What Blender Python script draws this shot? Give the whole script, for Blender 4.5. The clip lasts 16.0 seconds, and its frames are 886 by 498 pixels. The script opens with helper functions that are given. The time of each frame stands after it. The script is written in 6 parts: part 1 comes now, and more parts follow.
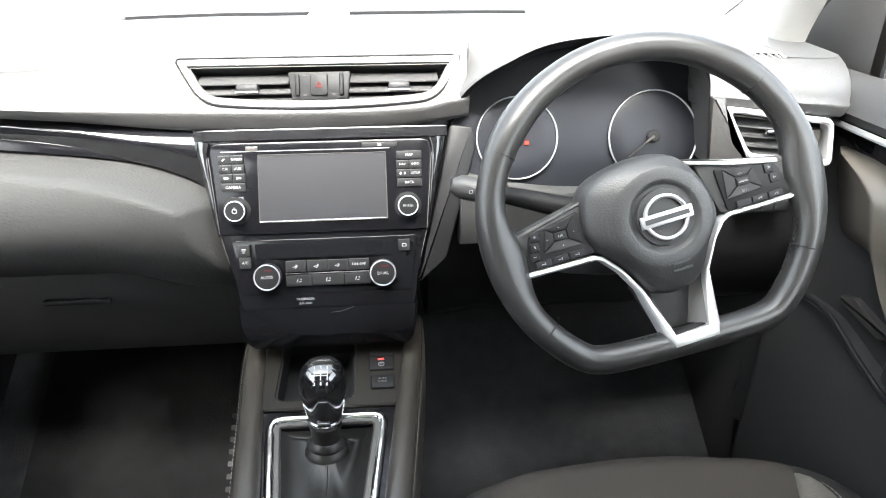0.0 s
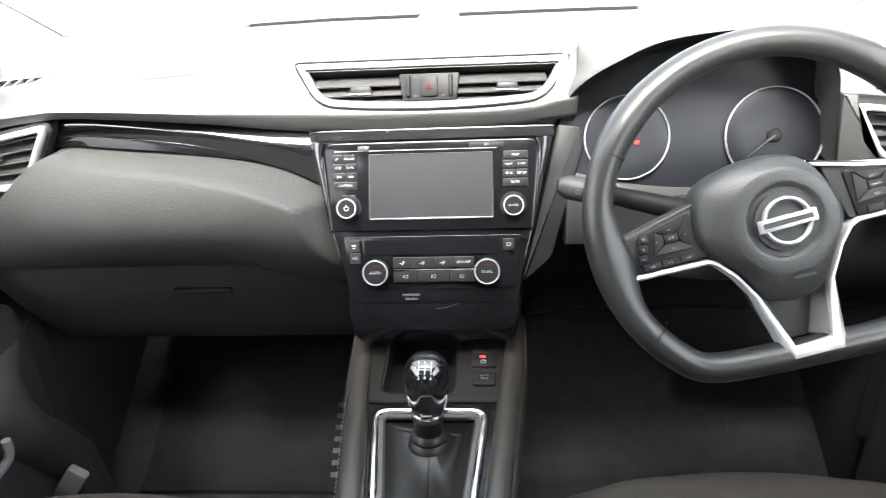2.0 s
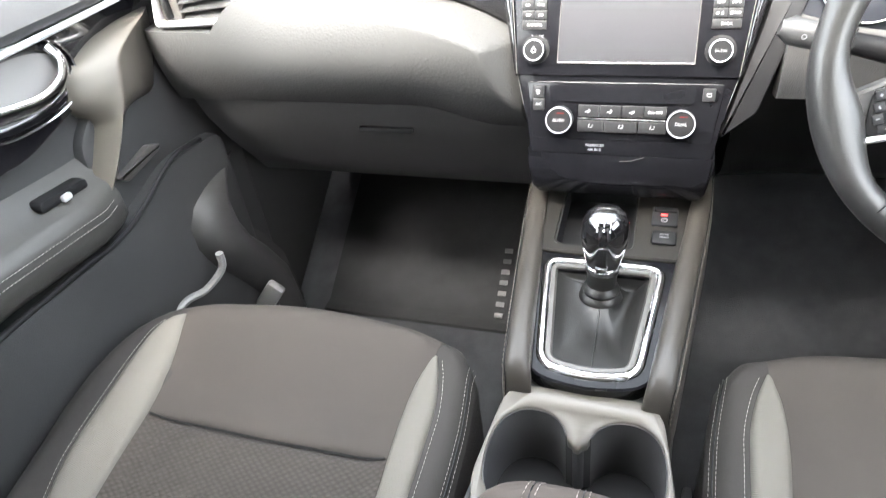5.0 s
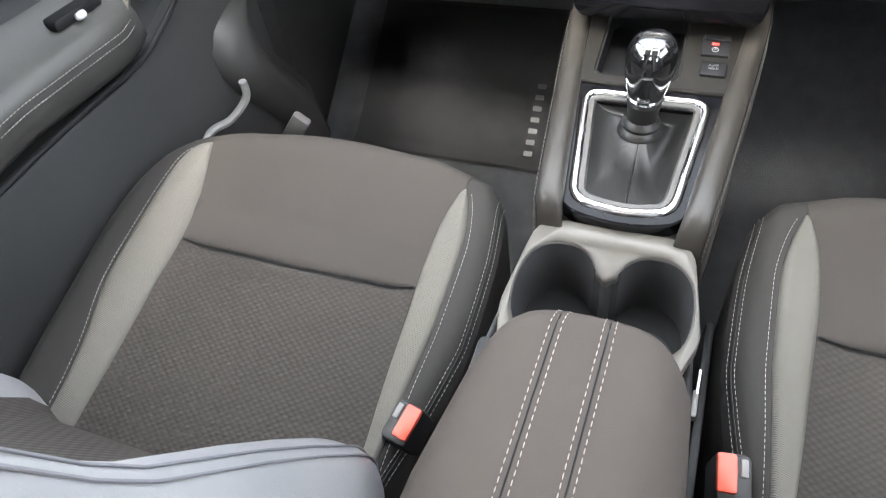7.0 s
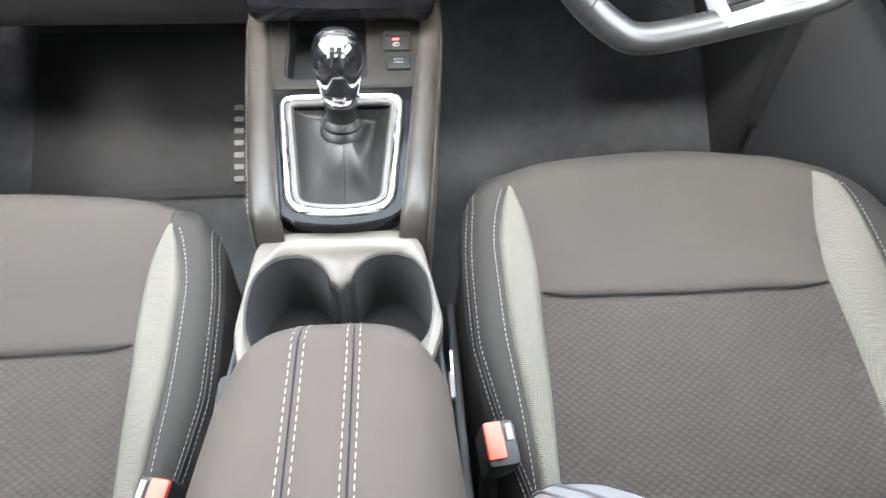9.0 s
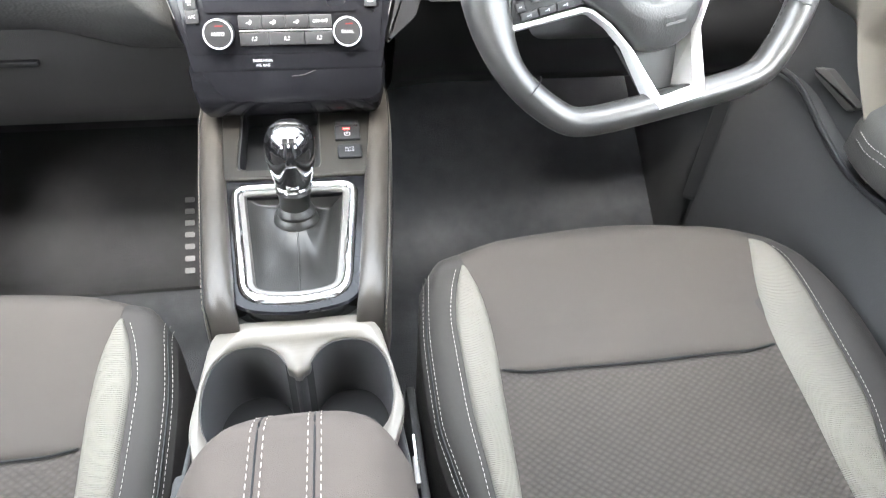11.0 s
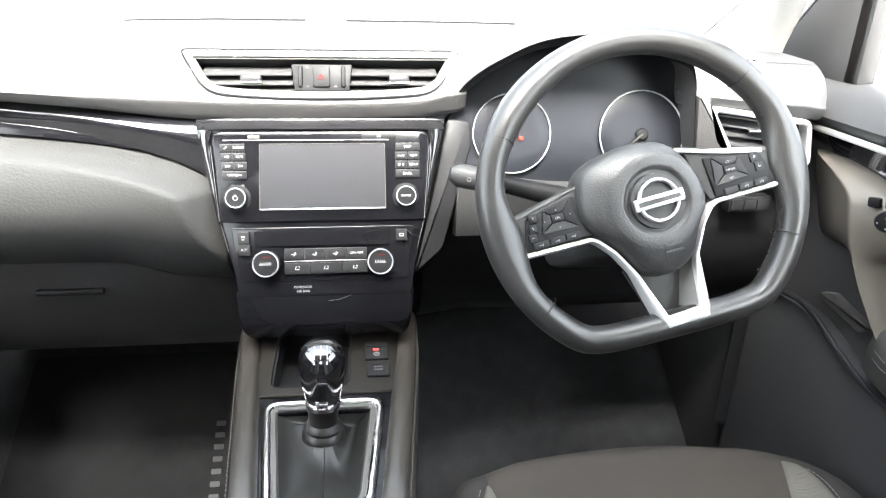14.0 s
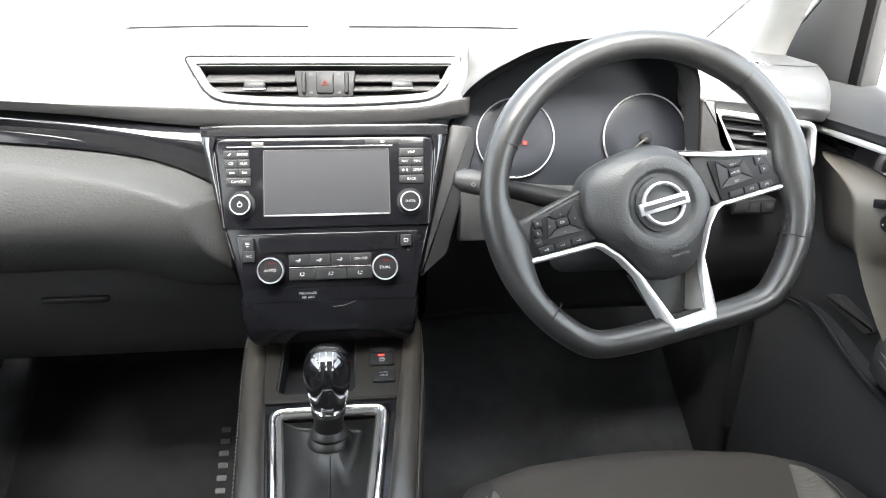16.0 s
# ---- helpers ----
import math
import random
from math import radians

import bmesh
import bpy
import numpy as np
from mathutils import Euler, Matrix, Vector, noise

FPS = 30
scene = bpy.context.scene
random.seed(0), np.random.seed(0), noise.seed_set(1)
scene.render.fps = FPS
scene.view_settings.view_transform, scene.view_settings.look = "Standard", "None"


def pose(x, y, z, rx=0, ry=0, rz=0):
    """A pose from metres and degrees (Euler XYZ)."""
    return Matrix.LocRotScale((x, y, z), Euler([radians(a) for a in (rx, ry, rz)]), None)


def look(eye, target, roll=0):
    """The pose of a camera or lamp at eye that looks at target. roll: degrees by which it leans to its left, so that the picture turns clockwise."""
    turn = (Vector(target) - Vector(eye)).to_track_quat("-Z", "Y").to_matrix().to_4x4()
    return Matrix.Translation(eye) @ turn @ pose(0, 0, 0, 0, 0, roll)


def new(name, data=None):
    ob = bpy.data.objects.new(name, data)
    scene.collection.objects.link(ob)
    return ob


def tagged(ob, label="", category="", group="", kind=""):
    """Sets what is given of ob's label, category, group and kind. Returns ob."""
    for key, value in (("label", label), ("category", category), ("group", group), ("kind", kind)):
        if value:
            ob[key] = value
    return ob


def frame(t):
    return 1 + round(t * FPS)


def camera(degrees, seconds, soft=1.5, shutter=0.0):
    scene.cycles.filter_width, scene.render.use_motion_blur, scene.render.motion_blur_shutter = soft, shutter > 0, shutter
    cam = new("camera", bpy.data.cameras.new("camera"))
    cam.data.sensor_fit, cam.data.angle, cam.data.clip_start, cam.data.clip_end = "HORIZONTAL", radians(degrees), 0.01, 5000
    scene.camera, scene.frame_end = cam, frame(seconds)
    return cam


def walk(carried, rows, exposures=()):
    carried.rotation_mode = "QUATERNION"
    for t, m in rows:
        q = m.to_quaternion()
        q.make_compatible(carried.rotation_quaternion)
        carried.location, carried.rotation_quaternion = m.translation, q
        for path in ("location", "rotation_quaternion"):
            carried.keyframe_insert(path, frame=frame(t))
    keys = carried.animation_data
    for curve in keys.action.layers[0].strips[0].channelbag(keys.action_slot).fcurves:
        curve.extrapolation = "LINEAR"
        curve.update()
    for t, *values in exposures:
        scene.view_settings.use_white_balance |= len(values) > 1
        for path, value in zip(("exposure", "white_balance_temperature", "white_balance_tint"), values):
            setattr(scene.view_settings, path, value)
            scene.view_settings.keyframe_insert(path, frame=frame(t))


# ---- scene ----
cam = camera(66.56, 16.0, soft=1.0, shutter=0.5)
PATH = [
    (0.0, pose(0.0805, -0.7762, 0.9948, 64.13, 0.10, -4.93)),
    (0.5, pose(0.0865, -0.7751, 0.9971, 64.05, 0.40, -4.41)),
    (1.0, pose(0.0853, -0.7757, 0.9988, 64.01, 0.77, -3.08)),
    (1.5, pose(0.0828, -0.7748, 1.0033, 63.71, 1.92, -0.33)),
    (2.0, pose(0.0764, -0.7816, 0.9984, 64.19, 2.70, 3.33)),
    (2.5, pose(0.0774, -0.7810, 0.9986, 64.03, 3.70, 6.40)),
    (3.0, pose(0.0740, -0.7840, 0.9967, 64.10, 4.18, 8.87)),
    (3.5, pose(0.0677, -0.7823, 1.0012, 63.01, 4.61, 11.36)),
    (4.0, pose(0.0613, -0.7834, 0.9991, 59.33, 5.50, 13.66)),
    (4.5, pose(0.0537, -0.7844, 0.9922, 56.38, 5.42, 15.21)),
    (5.0, pose(0.0550, -0.7796, 0.9907, 52.76, 6.44, 17.01)),
    (5.2, pose(0.0526, -0.7773, 0.9880, 51.56, 6.32, 17.61)),
    (7.3, pose(0.0428, -0.7781, 0.9645, 38.79, 6.93, 19.22)),
    (7.5, pose(0.0412, -0.7804, 0.9589, 38.24, 6.15, 16.66)),
    (8.0, pose(0.0467, -0.7723, 0.9482, 37.33, 2.87, 8.12)),
    (8.5, pose(0.0497, -0.7659, 0.9414, 38.02, -0.09, 1.17)),
    (9.0, pose(0.0524, -0.7638, 0.9383, 40.59, -1.78, -4.25)),
    (9.2, pose(0.0488, -0.7631, 0.9381, 41.29, -2.31, -5.47)),
    (11.3, pose(0.0502, -0.7719, 0.9429, 49.29, -2.59, -8.91)),
    (11.5, pose(0.0540, -0.7746, 0.9429, 50.54, -2.48, -8.93)),
    (12.0, pose(0.0485, -0.7878, 0.9477, 55.36, -2.37, -10.02)),
    (12.5, pose(0.0552, -0.7951, 0.9480, 59.84, -1.65, -10.15)),
    (13.0, pose(0.0593, -0.8055, 0.9444, 63.56, -1.12, -9.03)),
    (13.5, pose(0.0564, -0.8113, 0.9439, 66.12, -0.87, -7.38)),
    (14.0, pose(0.0530, -0.8120, 0.9508, 67.26, -1.26, -6.54)),
    (14.5, pose(0.0496, -0.8120, 0.9465, 68.97, -1.12, -6.24)),
    (15.0, pose(0.0490, -0.8115, 0.9465, 68.65, -0.82, -6.19)),
    (15.5, pose(0.0485, -0.8108, 0.9458, 68.27, -0.88, -6.34)),
    (16.0, pose(0.0512, -0.8108, 0.9516, 67.61, -0.78, -6.47)),
]
EXPOSURES = [(0.0, 4.2, 6450, 9), (2.5, 4.0, 6500, 10), (3.5, 3.95, 6500, 10), (4.0, 4.4, 6550, 10), (4.5, 5.0, 6600, 11), (5.0, 5.3, 6600, 11), (7.5, 5.05, 6600, 11), (8.0, 5.4, 6550, 10), (8.5, 5.65, 6500, 10), (9.0, 5.8, 6500, 10), (11.5, 5.9, 6500, 10), (12.0, 5.8, 6500, 10), (12.5, 5.6, 6500, 10), (13.0, 5.4, 6500, 10), (13.5, 5.1, 6500, 10), (14.5, 4.4, 6450, 9), (16.0, 4.2, 6450, 9)]
walk(cam, PATH, EXPOSURES)

# ---- world and sun ----
world = bpy.data.worlds.new("overcast_sky")
scene.world = world
world.use_nodes = True
wn, wl = world.node_tree.nodes, world.node_tree.links
wn.clear()
sky = wn.new("ShaderNodeTexSky")
sky.sky_type, sky.sun_disc = "NISHITA", False
sky.sun_elevation, sky.sun_rotation = radians(54), radians(186)
sky.air_density, sky.dust_density, sky.ozone_density = 1.0, 5.0, 1.0
soften = wn.new("ShaderNodeHueSaturation")
soften.inputs["Saturation"].default_value = 0.35
bg = wn.new("ShaderNodeBackground")
bg.inputs["Strength"].default_value = 0.15
wo = wn.new("ShaderNodeOutputWorld")
wl.new(sky.outputs[0], soften.inputs["Color"])
wl.new(soften.outputs[0], bg.inputs["Color"])
wl.new(bg.outputs[0], wo.inputs["Surface"])

sun = new("sun", bpy.data.lights.new("sun", "SUN"))
sun.data.energy, sun.data.angle, sun.data.color = 1.4, radians(24), (1.0, 0.96, 0.9)
sun.matrix_world = look((-0.06, -0.585, 0.809), (0, 0, 0))


# ---- materials ----
def material(name, color, rough=0.5, metal=0.0, spec=0.5, bump=0.0, scale=400.0, kind="noise", vary=0.12, vscale=9.0, coat=0.0, emit=0.0, stretch=(1, 1, 1)):
    m = bpy.data.materials.new(name)
    m.use_nodes = True
    n, l = m.node_tree.nodes, m.node_tree.links
    p = n["Principled BSDF"]
    p.inputs["Roughness"].default_value, p.inputs["Metallic"].default_value = rough, metal
    p.inputs["Specular IOR Level"].default_value, p.inputs["Coat Weight"].default_value = spec, coat
    p.inputs["Coat Roughness"].default_value = 0.04
    tc = n.new("ShaderNodeTexCoord")
    mp = n.new("ShaderNodeMapping")
    mp.inputs["Scale"].default_value = stretch
    l.new(tc.outputs["Object"], mp.inputs["Vector"])
    big = n.new("ShaderNodeTexNoise")
    big.inputs["Scale"].default_value, big.inputs["Detail"].default_value = vscale, 5.0
    l.new(mp.outputs[0], big.inputs["Vector"])
    ramp = n.new("ShaderNodeMapRange")
    ramp.inputs["From Min"].default_value, ramp.inputs["From Max"].default_value = 0.3, 0.7
    ramp.inputs["To Min"].default_value, ramp.inputs["To Max"].default_value = 1 - vary, 1 + vary
    l.new(big.outputs["Fac"], ramp.inputs["Value"])
    mul = n.new("ShaderNodeVectorMath")
    mul.operation = "SCALE"
    mul.inputs[0].default_value = color
    l.new(ramp.outputs[0], mul.inputs["Scale"])
    l.new(mul.outputs[0], p.inputs["Base Color"])
    rr = n.new("ShaderNodeMapRange")
    rr.inputs["From Min"].default_value, rr.inputs["From Max"].default_value = 0.3, 0.7
    rr.inputs["To Min"].default_value, rr.inputs["To Max"].default_value = max(0.02, rough * (1 - vary)), min(1.0, rough * (1 + vary))
    l.new(big.outputs["Fac"], rr.inputs["Value"])
    l.new(rr.outputs[0], p.inputs["Roughness"])
    if bump:
        if kind == "cells":
            tx = n.new("ShaderNodeTexVoronoi")
            tx.feature = "SMOOTH_F1"
            tx.inputs["Scale"].default_value = scale
            out = tx.outputs["Distance"]
        elif kind == "lattice":
            tx = n.new("ShaderNodeTexVoronoi")
            tx.inputs["Scale"].default_value, tx.inputs["Randomness"].default_value = scale, 0.12
            turn = n.new("ShaderNodeVectorRotate")
            turn.inputs["Angle"].default_value = radians(45)
            l.new(mp.outputs[0], turn.inputs["Vector"])
            flat = n.new("ShaderNodeVectorMath")
            flat.operation = "MULTIPLY"
            flat.inputs[1].default_value = (1, 1, 0)
            l.new(turn.outputs[0], flat.inputs[0])
            l.new(flat.outputs[0], tx.inputs["Vector"])
            inv = n.new("ShaderNodeMapRange")
            inv.inputs["From Max"].default_value = 0.6
            inv.inputs["To Min"].default_value, inv.inputs["To Max"].default_value = 1.0, 0.0
            l.new(tx.outputs["Distance"], inv.inputs["Value"])
            shade = n.new("ShaderNodeMapRange")
            shade.inputs["To Min"].default_value, shade.inputs["To Max"].default_value = 0.78, 1.14
            l.new(inv.outputs[0], shade.inputs["Value"])
            both = n.new("ShaderNodeMath")
            both.operation = "MULTIPLY"
            l.new(ramp.outputs[0], both.inputs[0])
            l.new(shade.outputs[0], both.inputs[1])
            l.new(both.outputs[0], mul.inputs["Scale"])
            out = inv.outputs[0]
        elif kind == "ribs":
            tx = n.new("ShaderNodeTexWave")
            tx.bands_direction = "Y"
            tx.inputs["Scale"].default_value, tx.inputs["Distortion"].default_value = scale, 0.0
            mp.inputs["Rotation"].default_value = (0, 0, radians(12))
            out = tx.outputs["Fac"]
        else:
            tx = n.new("ShaderNodeTexNoise")
            tx.inputs["Scale"].default_value, tx.inputs["Detail"].default_value = scale, 3.0
            out = tx.outputs["Fac"]
        if kind != "lattice":
            l.new(mp.outputs[0], tx.inputs["Vector"])
        b = n.new("ShaderNodeBump")
        b.inputs["Strength"].default_value, b.inputs["Distance"].default_value = 1.0, bump
        l.new(out, b.inputs["Height"])
        l.new(b.outputs[0], p.inputs["Normal"])
    if emit:
        p.inputs["Emission Color"].default_value, p.inputs["Emission Strength"].default_value = (*color, 1), emit
    return m


def glass_material(name, tint):
    m = bpy.data.materials.new(name)
    m.use_nodes = True
    n, l = m.node_tree.nodes, m.node_tree.links
    n.clear()
    tr, gl, mx, o = n.new("ShaderNodeBsdfTransparent"), n.new("ShaderNodeBsdfGlossy"), n.new("ShaderNodeMixShader"), n.new("ShaderNodeOutputMaterial")
    tr.inputs[0].default_value = (*tint, 1)
    gl.inputs["Roughness"].default_value = 0.01
    mx.inputs[0].default_value = 0.05
    l.new(tr.outputs[0], mx.inputs[1])
    l.new(gl.outputs[0], mx.inputs[2])
    l.new(mx.outputs[0], o.inputs[0])
    return m


SOFT = material("soft_grained_dash_plastic", (0.054, 0.053, 0.052), 0.52, bump=0.00028, scale=620, kind="cells", vscale=4)
HARD = material("hard_dark_plastic", (0.030, 0.030, 0.030), 0.5, spec=0.3, bump=0.0003, scale=700, vscale=6)
SATIN_DARK = material("dark_satin_panel", (0.050, 0.046, 0.042), 0.40, bump=0.00005, scale=900, vscale=8, vary=0.06)
SLAT = material("vent_slat_plastic", (0.036, 0.0355, 0.0355), 0.42, bump=0.0001, scale=900, vary=0.08)
RING = material("brushed_silver_ring", (0.46, 0.46, 0.47), 0.3, metal=0.6, vary=0.1)
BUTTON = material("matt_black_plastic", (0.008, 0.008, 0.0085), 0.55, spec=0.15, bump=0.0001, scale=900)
PADSKIN = material("leather_grained_pad", (0.034, 0.034, 0.033), 0.68, spec=0.26, bump=0.00035, scale=420, kind="cells", vscale=5, stretch=(0.7, 1, 1))
DARK_THREAD = material("dark_grey_thread", (0.016, 0.0155, 0.015), 0.8, spec=0.2, vary=0.1, vscale=60)
KICK = material("grained_grey_kick_plastic", (0.034, 0.033, 0.032), 0.46, spec=0.3, bump=0.0002, scale=700, vscale=6)
SATIN = material("satin_grey_plastic", (0.16, 0.155, 0.15), 0.42, bump=0.00005, scale=900, vscale=8, vary=0.06)
GRIP = material("satin_taupe_grip", (0.085, 0.076, 0.063), 0.42, metal=0.2, bump=0.00004, scale=900, vary=0.06)
WARM = material("satin_taupe_trim", (0.084, 0.075, 0.064), 0.46, metal=0.1, bump=0.00004, scale=900, vary=0.06)
GLOSS = material("piano_black", (0.006, 0.006, 0.007), 0.10, coat=0.8, vary=0.3, vscale=14)
KNOB = material("polished_black_knob", (0.006, 0.006, 0.0065), 0.07, spec=0.6, coat=1.0, vary=0.15, vscale=20)
DOORPAD = material("padded_door_leather", (0.036, 0.035, 0.032), 0.48, spec=0.35, bump=0.00015, scale=800, kind="cells", vscale=10)
STACK = material("black_gloss_panel", (0.005, 0.005, 0.006), 0.12, spec=0.17, coat=0.0, vary=0.2, vscale=14)
PANEL = material("black_switch_plastic", (0.010, 0.010, 0.0105), 0.42, spec=0.13, bump=0.0001, scale=900)
KEY = material("dark_key_plastic", (0.014, 0.014, 0.0148), 0.46, spec=0.18, bump=0.0001, scale=900)
CHROME = material("chrome", (0.80, 0.80, 0.81), 0.08, metal=1.0, vary=0.2, vscale=20)
SILVER = material("satin_silver", (0.62, 0.62, 0.62), 0.36, metal=0.5, bump=0.00003, scale=1200, vary=0.08)
COVER = material("airbag_cover_plastic", (0.024, 0.024, 0.024), 0.48, bump=0.00022, scale=620, kind="cells", vscale=5)
LEATHER = material("black_leather", (0.018, 0.0175, 0.017), 0.33, bump=0.00010, scale=900, kind="cells", vscale=12)
BOOT = material("soft_black_leather", (0.010, 0.0096, 0.009), 0.36, spec=0.3, bump=0.00012, scale=800, kind="cells", vscale=14)
CONSOLE_TOP = material("dark_satin_console_top", (0.013, 0.0118, 0.0102), 0.34, spec=0.3, bump=0.00005, scale=900, vscale=8, vary=0.08)
PADDED = material("padded_console_leather", (0.027, 0.0235, 0.020), 0.42, spec=0.35, bump=0.00015, scale=800, kind="cells", vscale=12)
FABRIC = material("dark_brown_grey_fabric", (0.0405, 0.0352, 0.0312), 0.85, spec=0.2, bump=0.0006, scale=1500, vscale=7, vary=0.1)
SIDE = material("charcoal_bolster_fabric", (0.0265, 0.0240, 0.0222), 0.75, spec=0.25, bump=0.0004, scale=1300, vscale=7, vary=0.1)
HONEY = material("honeycomb_knit_fabric", (0.037, 0.0322, 0.0286), 0.85, spec=0.2, bump=0.0010, scale=170, kind="lattice", vscale=7, vary=0.1, stretch=(0.85, 1.15, 1))
RIBBED = material("light_ribbed_fabric", (0.120, 0.112, 0.099), 0.8, spec=0.2, bump=0.0007, scale=165, kind="ribs", vscale=9, vary=0.06)
SEAM_BLUE = material("dark_blue_grey_seam", (0.10, 0.10, 0.108), 0.6)
ARM_THREAD = material("warm_grey_thread", (0.25, 0.22, 0.20), 0.8, spec=0.2, vary=0.1, vscale=60)
RAIL_THREAD = material("brown_grey_thread", (0.15, 0.135, 0.115), 0.8, spec=0.2, vary=0.1, vscale=60)
SHOULDER = material("blue_grey_bolster_leather", (0.160, 0.158, 0.162), 0.40, bump=0.00012, scale=800, kind="cells", vscale=9)
ARM = material("brown_grey_armrest_fabric", (0.054, 0.045, 0.039), 0.8, spec=0.2, bump=0.0004, scale=1300, vscale=7, vary=0.08)
MARK = material("faint_grey_mark", (0.055, 0.055, 0.055), 0.7, vary=0.05)
CARPET = material("black_carpet", (0.038, 0.039, 0.042), 0.95, spec=0.1, bump=0.0025, scale=700, vary=0.25, vscale=30)
MAT = material("black_mat_pile", (0.020, 0.020, 0.021), 0.95, spec=0.1, bump=0.0025, scale=800, vary=0.2, vscale=30)
SCREEN = material("dark_display_glass", (0.014, 0.014, 0.0162), 0.6, spec=0.25, vary=0.1, vscale=5)
LENS = material("dark_cluster_lens", (0.010, 0.011, 0.014), 0.35, spec=0.25, vary=0.1)
PRINT = material("white_print", (0.34, 0.34, 0.34), 0.6, vary=0.03)
WHITE = material("white_enamel", (0.62, 0.62, 0.62), 0.5, vary=0.03)
PRINT_DIM = material("grey_print", (0.20, 0.20, 0.21), 0.6, vary=0.03)
THREAD = material("pale_thread", (0.25, 0.235, 0.22), 0.8, spec=0.2, vary=0.1, vscale=60)
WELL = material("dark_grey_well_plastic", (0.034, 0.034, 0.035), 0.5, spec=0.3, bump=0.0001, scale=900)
RED_KEY = material("orange_red_buckle_plastic", (0.62, 0.075, 0.045), 0.40, vary=0.05)
RED_MARK = material("dull_red_print", (0.085, 0.010, 0.009), 0.9, spec=0.05, vary=0.05)
RED_LED = material("red_indicator_light", (1.0, 0.05, 0.04), 0.5, emit=0.10)
AMBER_LED = material("orange_indicator_light", (0.5, 0.03, 0.02), 0.6, spec=0.05, emit=0.03)
HEADLINER = material("grey_headliner", (0.45, 0.44, 0.42), 0.95, spec=0.1, bump=0.0006, scale=900)
PILLAR = material("grey_pillar_cloth", (0.27, 0.265, 0.255), 0.9, spec=0.1, bump=0.0004, scale=900)
STEEL = material("brushed_steel", (0.55, 0.55, 0.56), 0.3, metal=1.0, vary=0.1)
ASPHALT = material("pale_concrete", (0.42, 0.41, 0.39), 0.9, bump=0.004, scale=120, vary=0.25, vscale=1.5)
GLASS = glass_material("clear_window_glass", (0.93, 0.95, 0.94))
CARPAINT = material("white_car_paint", (0.75, 0.75, 0.75), 0.15, coat=1.0, vary=0.05)


# ---- mesh helpers ----
def frame_of(origin, up, normal, turn=0.0):
    """A local frame: u across, v along up, w along normal, turned about the normal."""
    v, w = Vector(up).normalized(), Vector(normal).normalized()
    u = v.cross(w)
    m = Matrix((u, v, w)).transposed().to_4x4()
    m.translation = origin
    return m @ Matrix.Rotation(turn, 4, "Z")


def finish(bm, angle=38):
    bmesh.ops.remove_doubles(bm, verts=bm.verts, dist=1e-6)
    bmesh.ops.recalc_face_normals(bm, faces=bm.faces)
    for f in bm.faces:
        f.smooth = True
    for e in bm.edges:
        e.smooth = len(e.link_faces) != 2 or e.calc_face_angle(0) < radians(angle)


def part(name, bm, mat, parent=None, label="", angle=38):
    """Links a bmesh as one mesh object, under a thing or a part."""
    finish(bm, angle)
    me = bpy.data.meshes.new(name)
    bm.to_mesh(me)
    bm.free()
    me.materials.append(mat)
    ob = new(name, me)
    if parent:
        ob.parent = parent
        ob.matrix_parent_inverse = parent.matrix_world.inverted()
    return tagged(ob, label) if label else ob


def thing(name, at, label, category, group="", kind=""):
    ob = new(name)
    ob.empty_display_size = 0.05
    ob.location = at
    bpy.context.view_layer.update()
    return tagged(ob, label, category, group, kind)


def box(bm, c, s, m=None, bevel=0.0, seg=2):
    r = bmesh.ops.create_cube(bm, size=1.0)
    vs = r["verts"]
    bmesh.ops.transform(bm, matrix=Matrix.Translation(c) @ Matrix.Diagonal((*s, 1)), verts=vs)
    if bevel:
        es = list({e for v in vs for e in v.link_edges})
        r = bmesh.ops.bevel(bm, geom=es, offset=bevel, segments=seg, profile=0.5, affect="EDGES")
        vs = list({v for f in r["faces"] for v in f.verts} | {v for v in vs if v.is_valid})
    if m is not None:
        bmesh.ops.transform(bm, matrix=m, verts=vs)
    return bm


def rounded(pts, r, seg=4):
    """A polygon in the plane with its corners rounded."""
    out = []
    n = len(pts)
    for i in range(n):
        p0, p, p1 = Vector(pts[i - 1]), Vector(pts[i]), Vector(pts[(i + 1) % n])
        rad = r[i] if isinstance(r, (list, tuple)) else r
        a, b = (p0 - p), (p1 - p)
        d = min(rad, a.length * 0.48, b.length * 0.48)
        if d < 1e-6:
            out.append(tuple(p))
            continue
        q0, q1 = p + a.normalized() * d, p + b.normalized() * d
        for k in range(seg + 1):
            t = k / seg
            out.append(tuple(q0 * (1 - t) ** 2 + p * 2 * t * (1 - t) + q1 * t ** 2))
    return out


def inset(pts, d):
    """A closed polygon drawn in by d (counter-clockwise)."""
    n = len(pts)
    area = sum(pts[i - 1][0] * pts[i][1] - pts[i][0] * pts[i - 1][1] for i in range(n))
    sgn = 1 if area > 0 else -1
    out = []
    for i in range(n):
        a, b, c = Vector(pts[i - 1]), Vector(pts[i]), Vector(pts[(i + 1) % n])
        e0, e1 = (b - a).normalized(), (c - b).normalized()
        n0, n1 = Vector((-e0.y, e0.x)) * sgn, Vector((-e1.y, e1.x)) * sgn
        k = n0 + n1
        k = k / max(0.35, k.length_squared / 2) if k.length > 1e-6 else n0
        out.append(tuple(b + k * d))
    return out


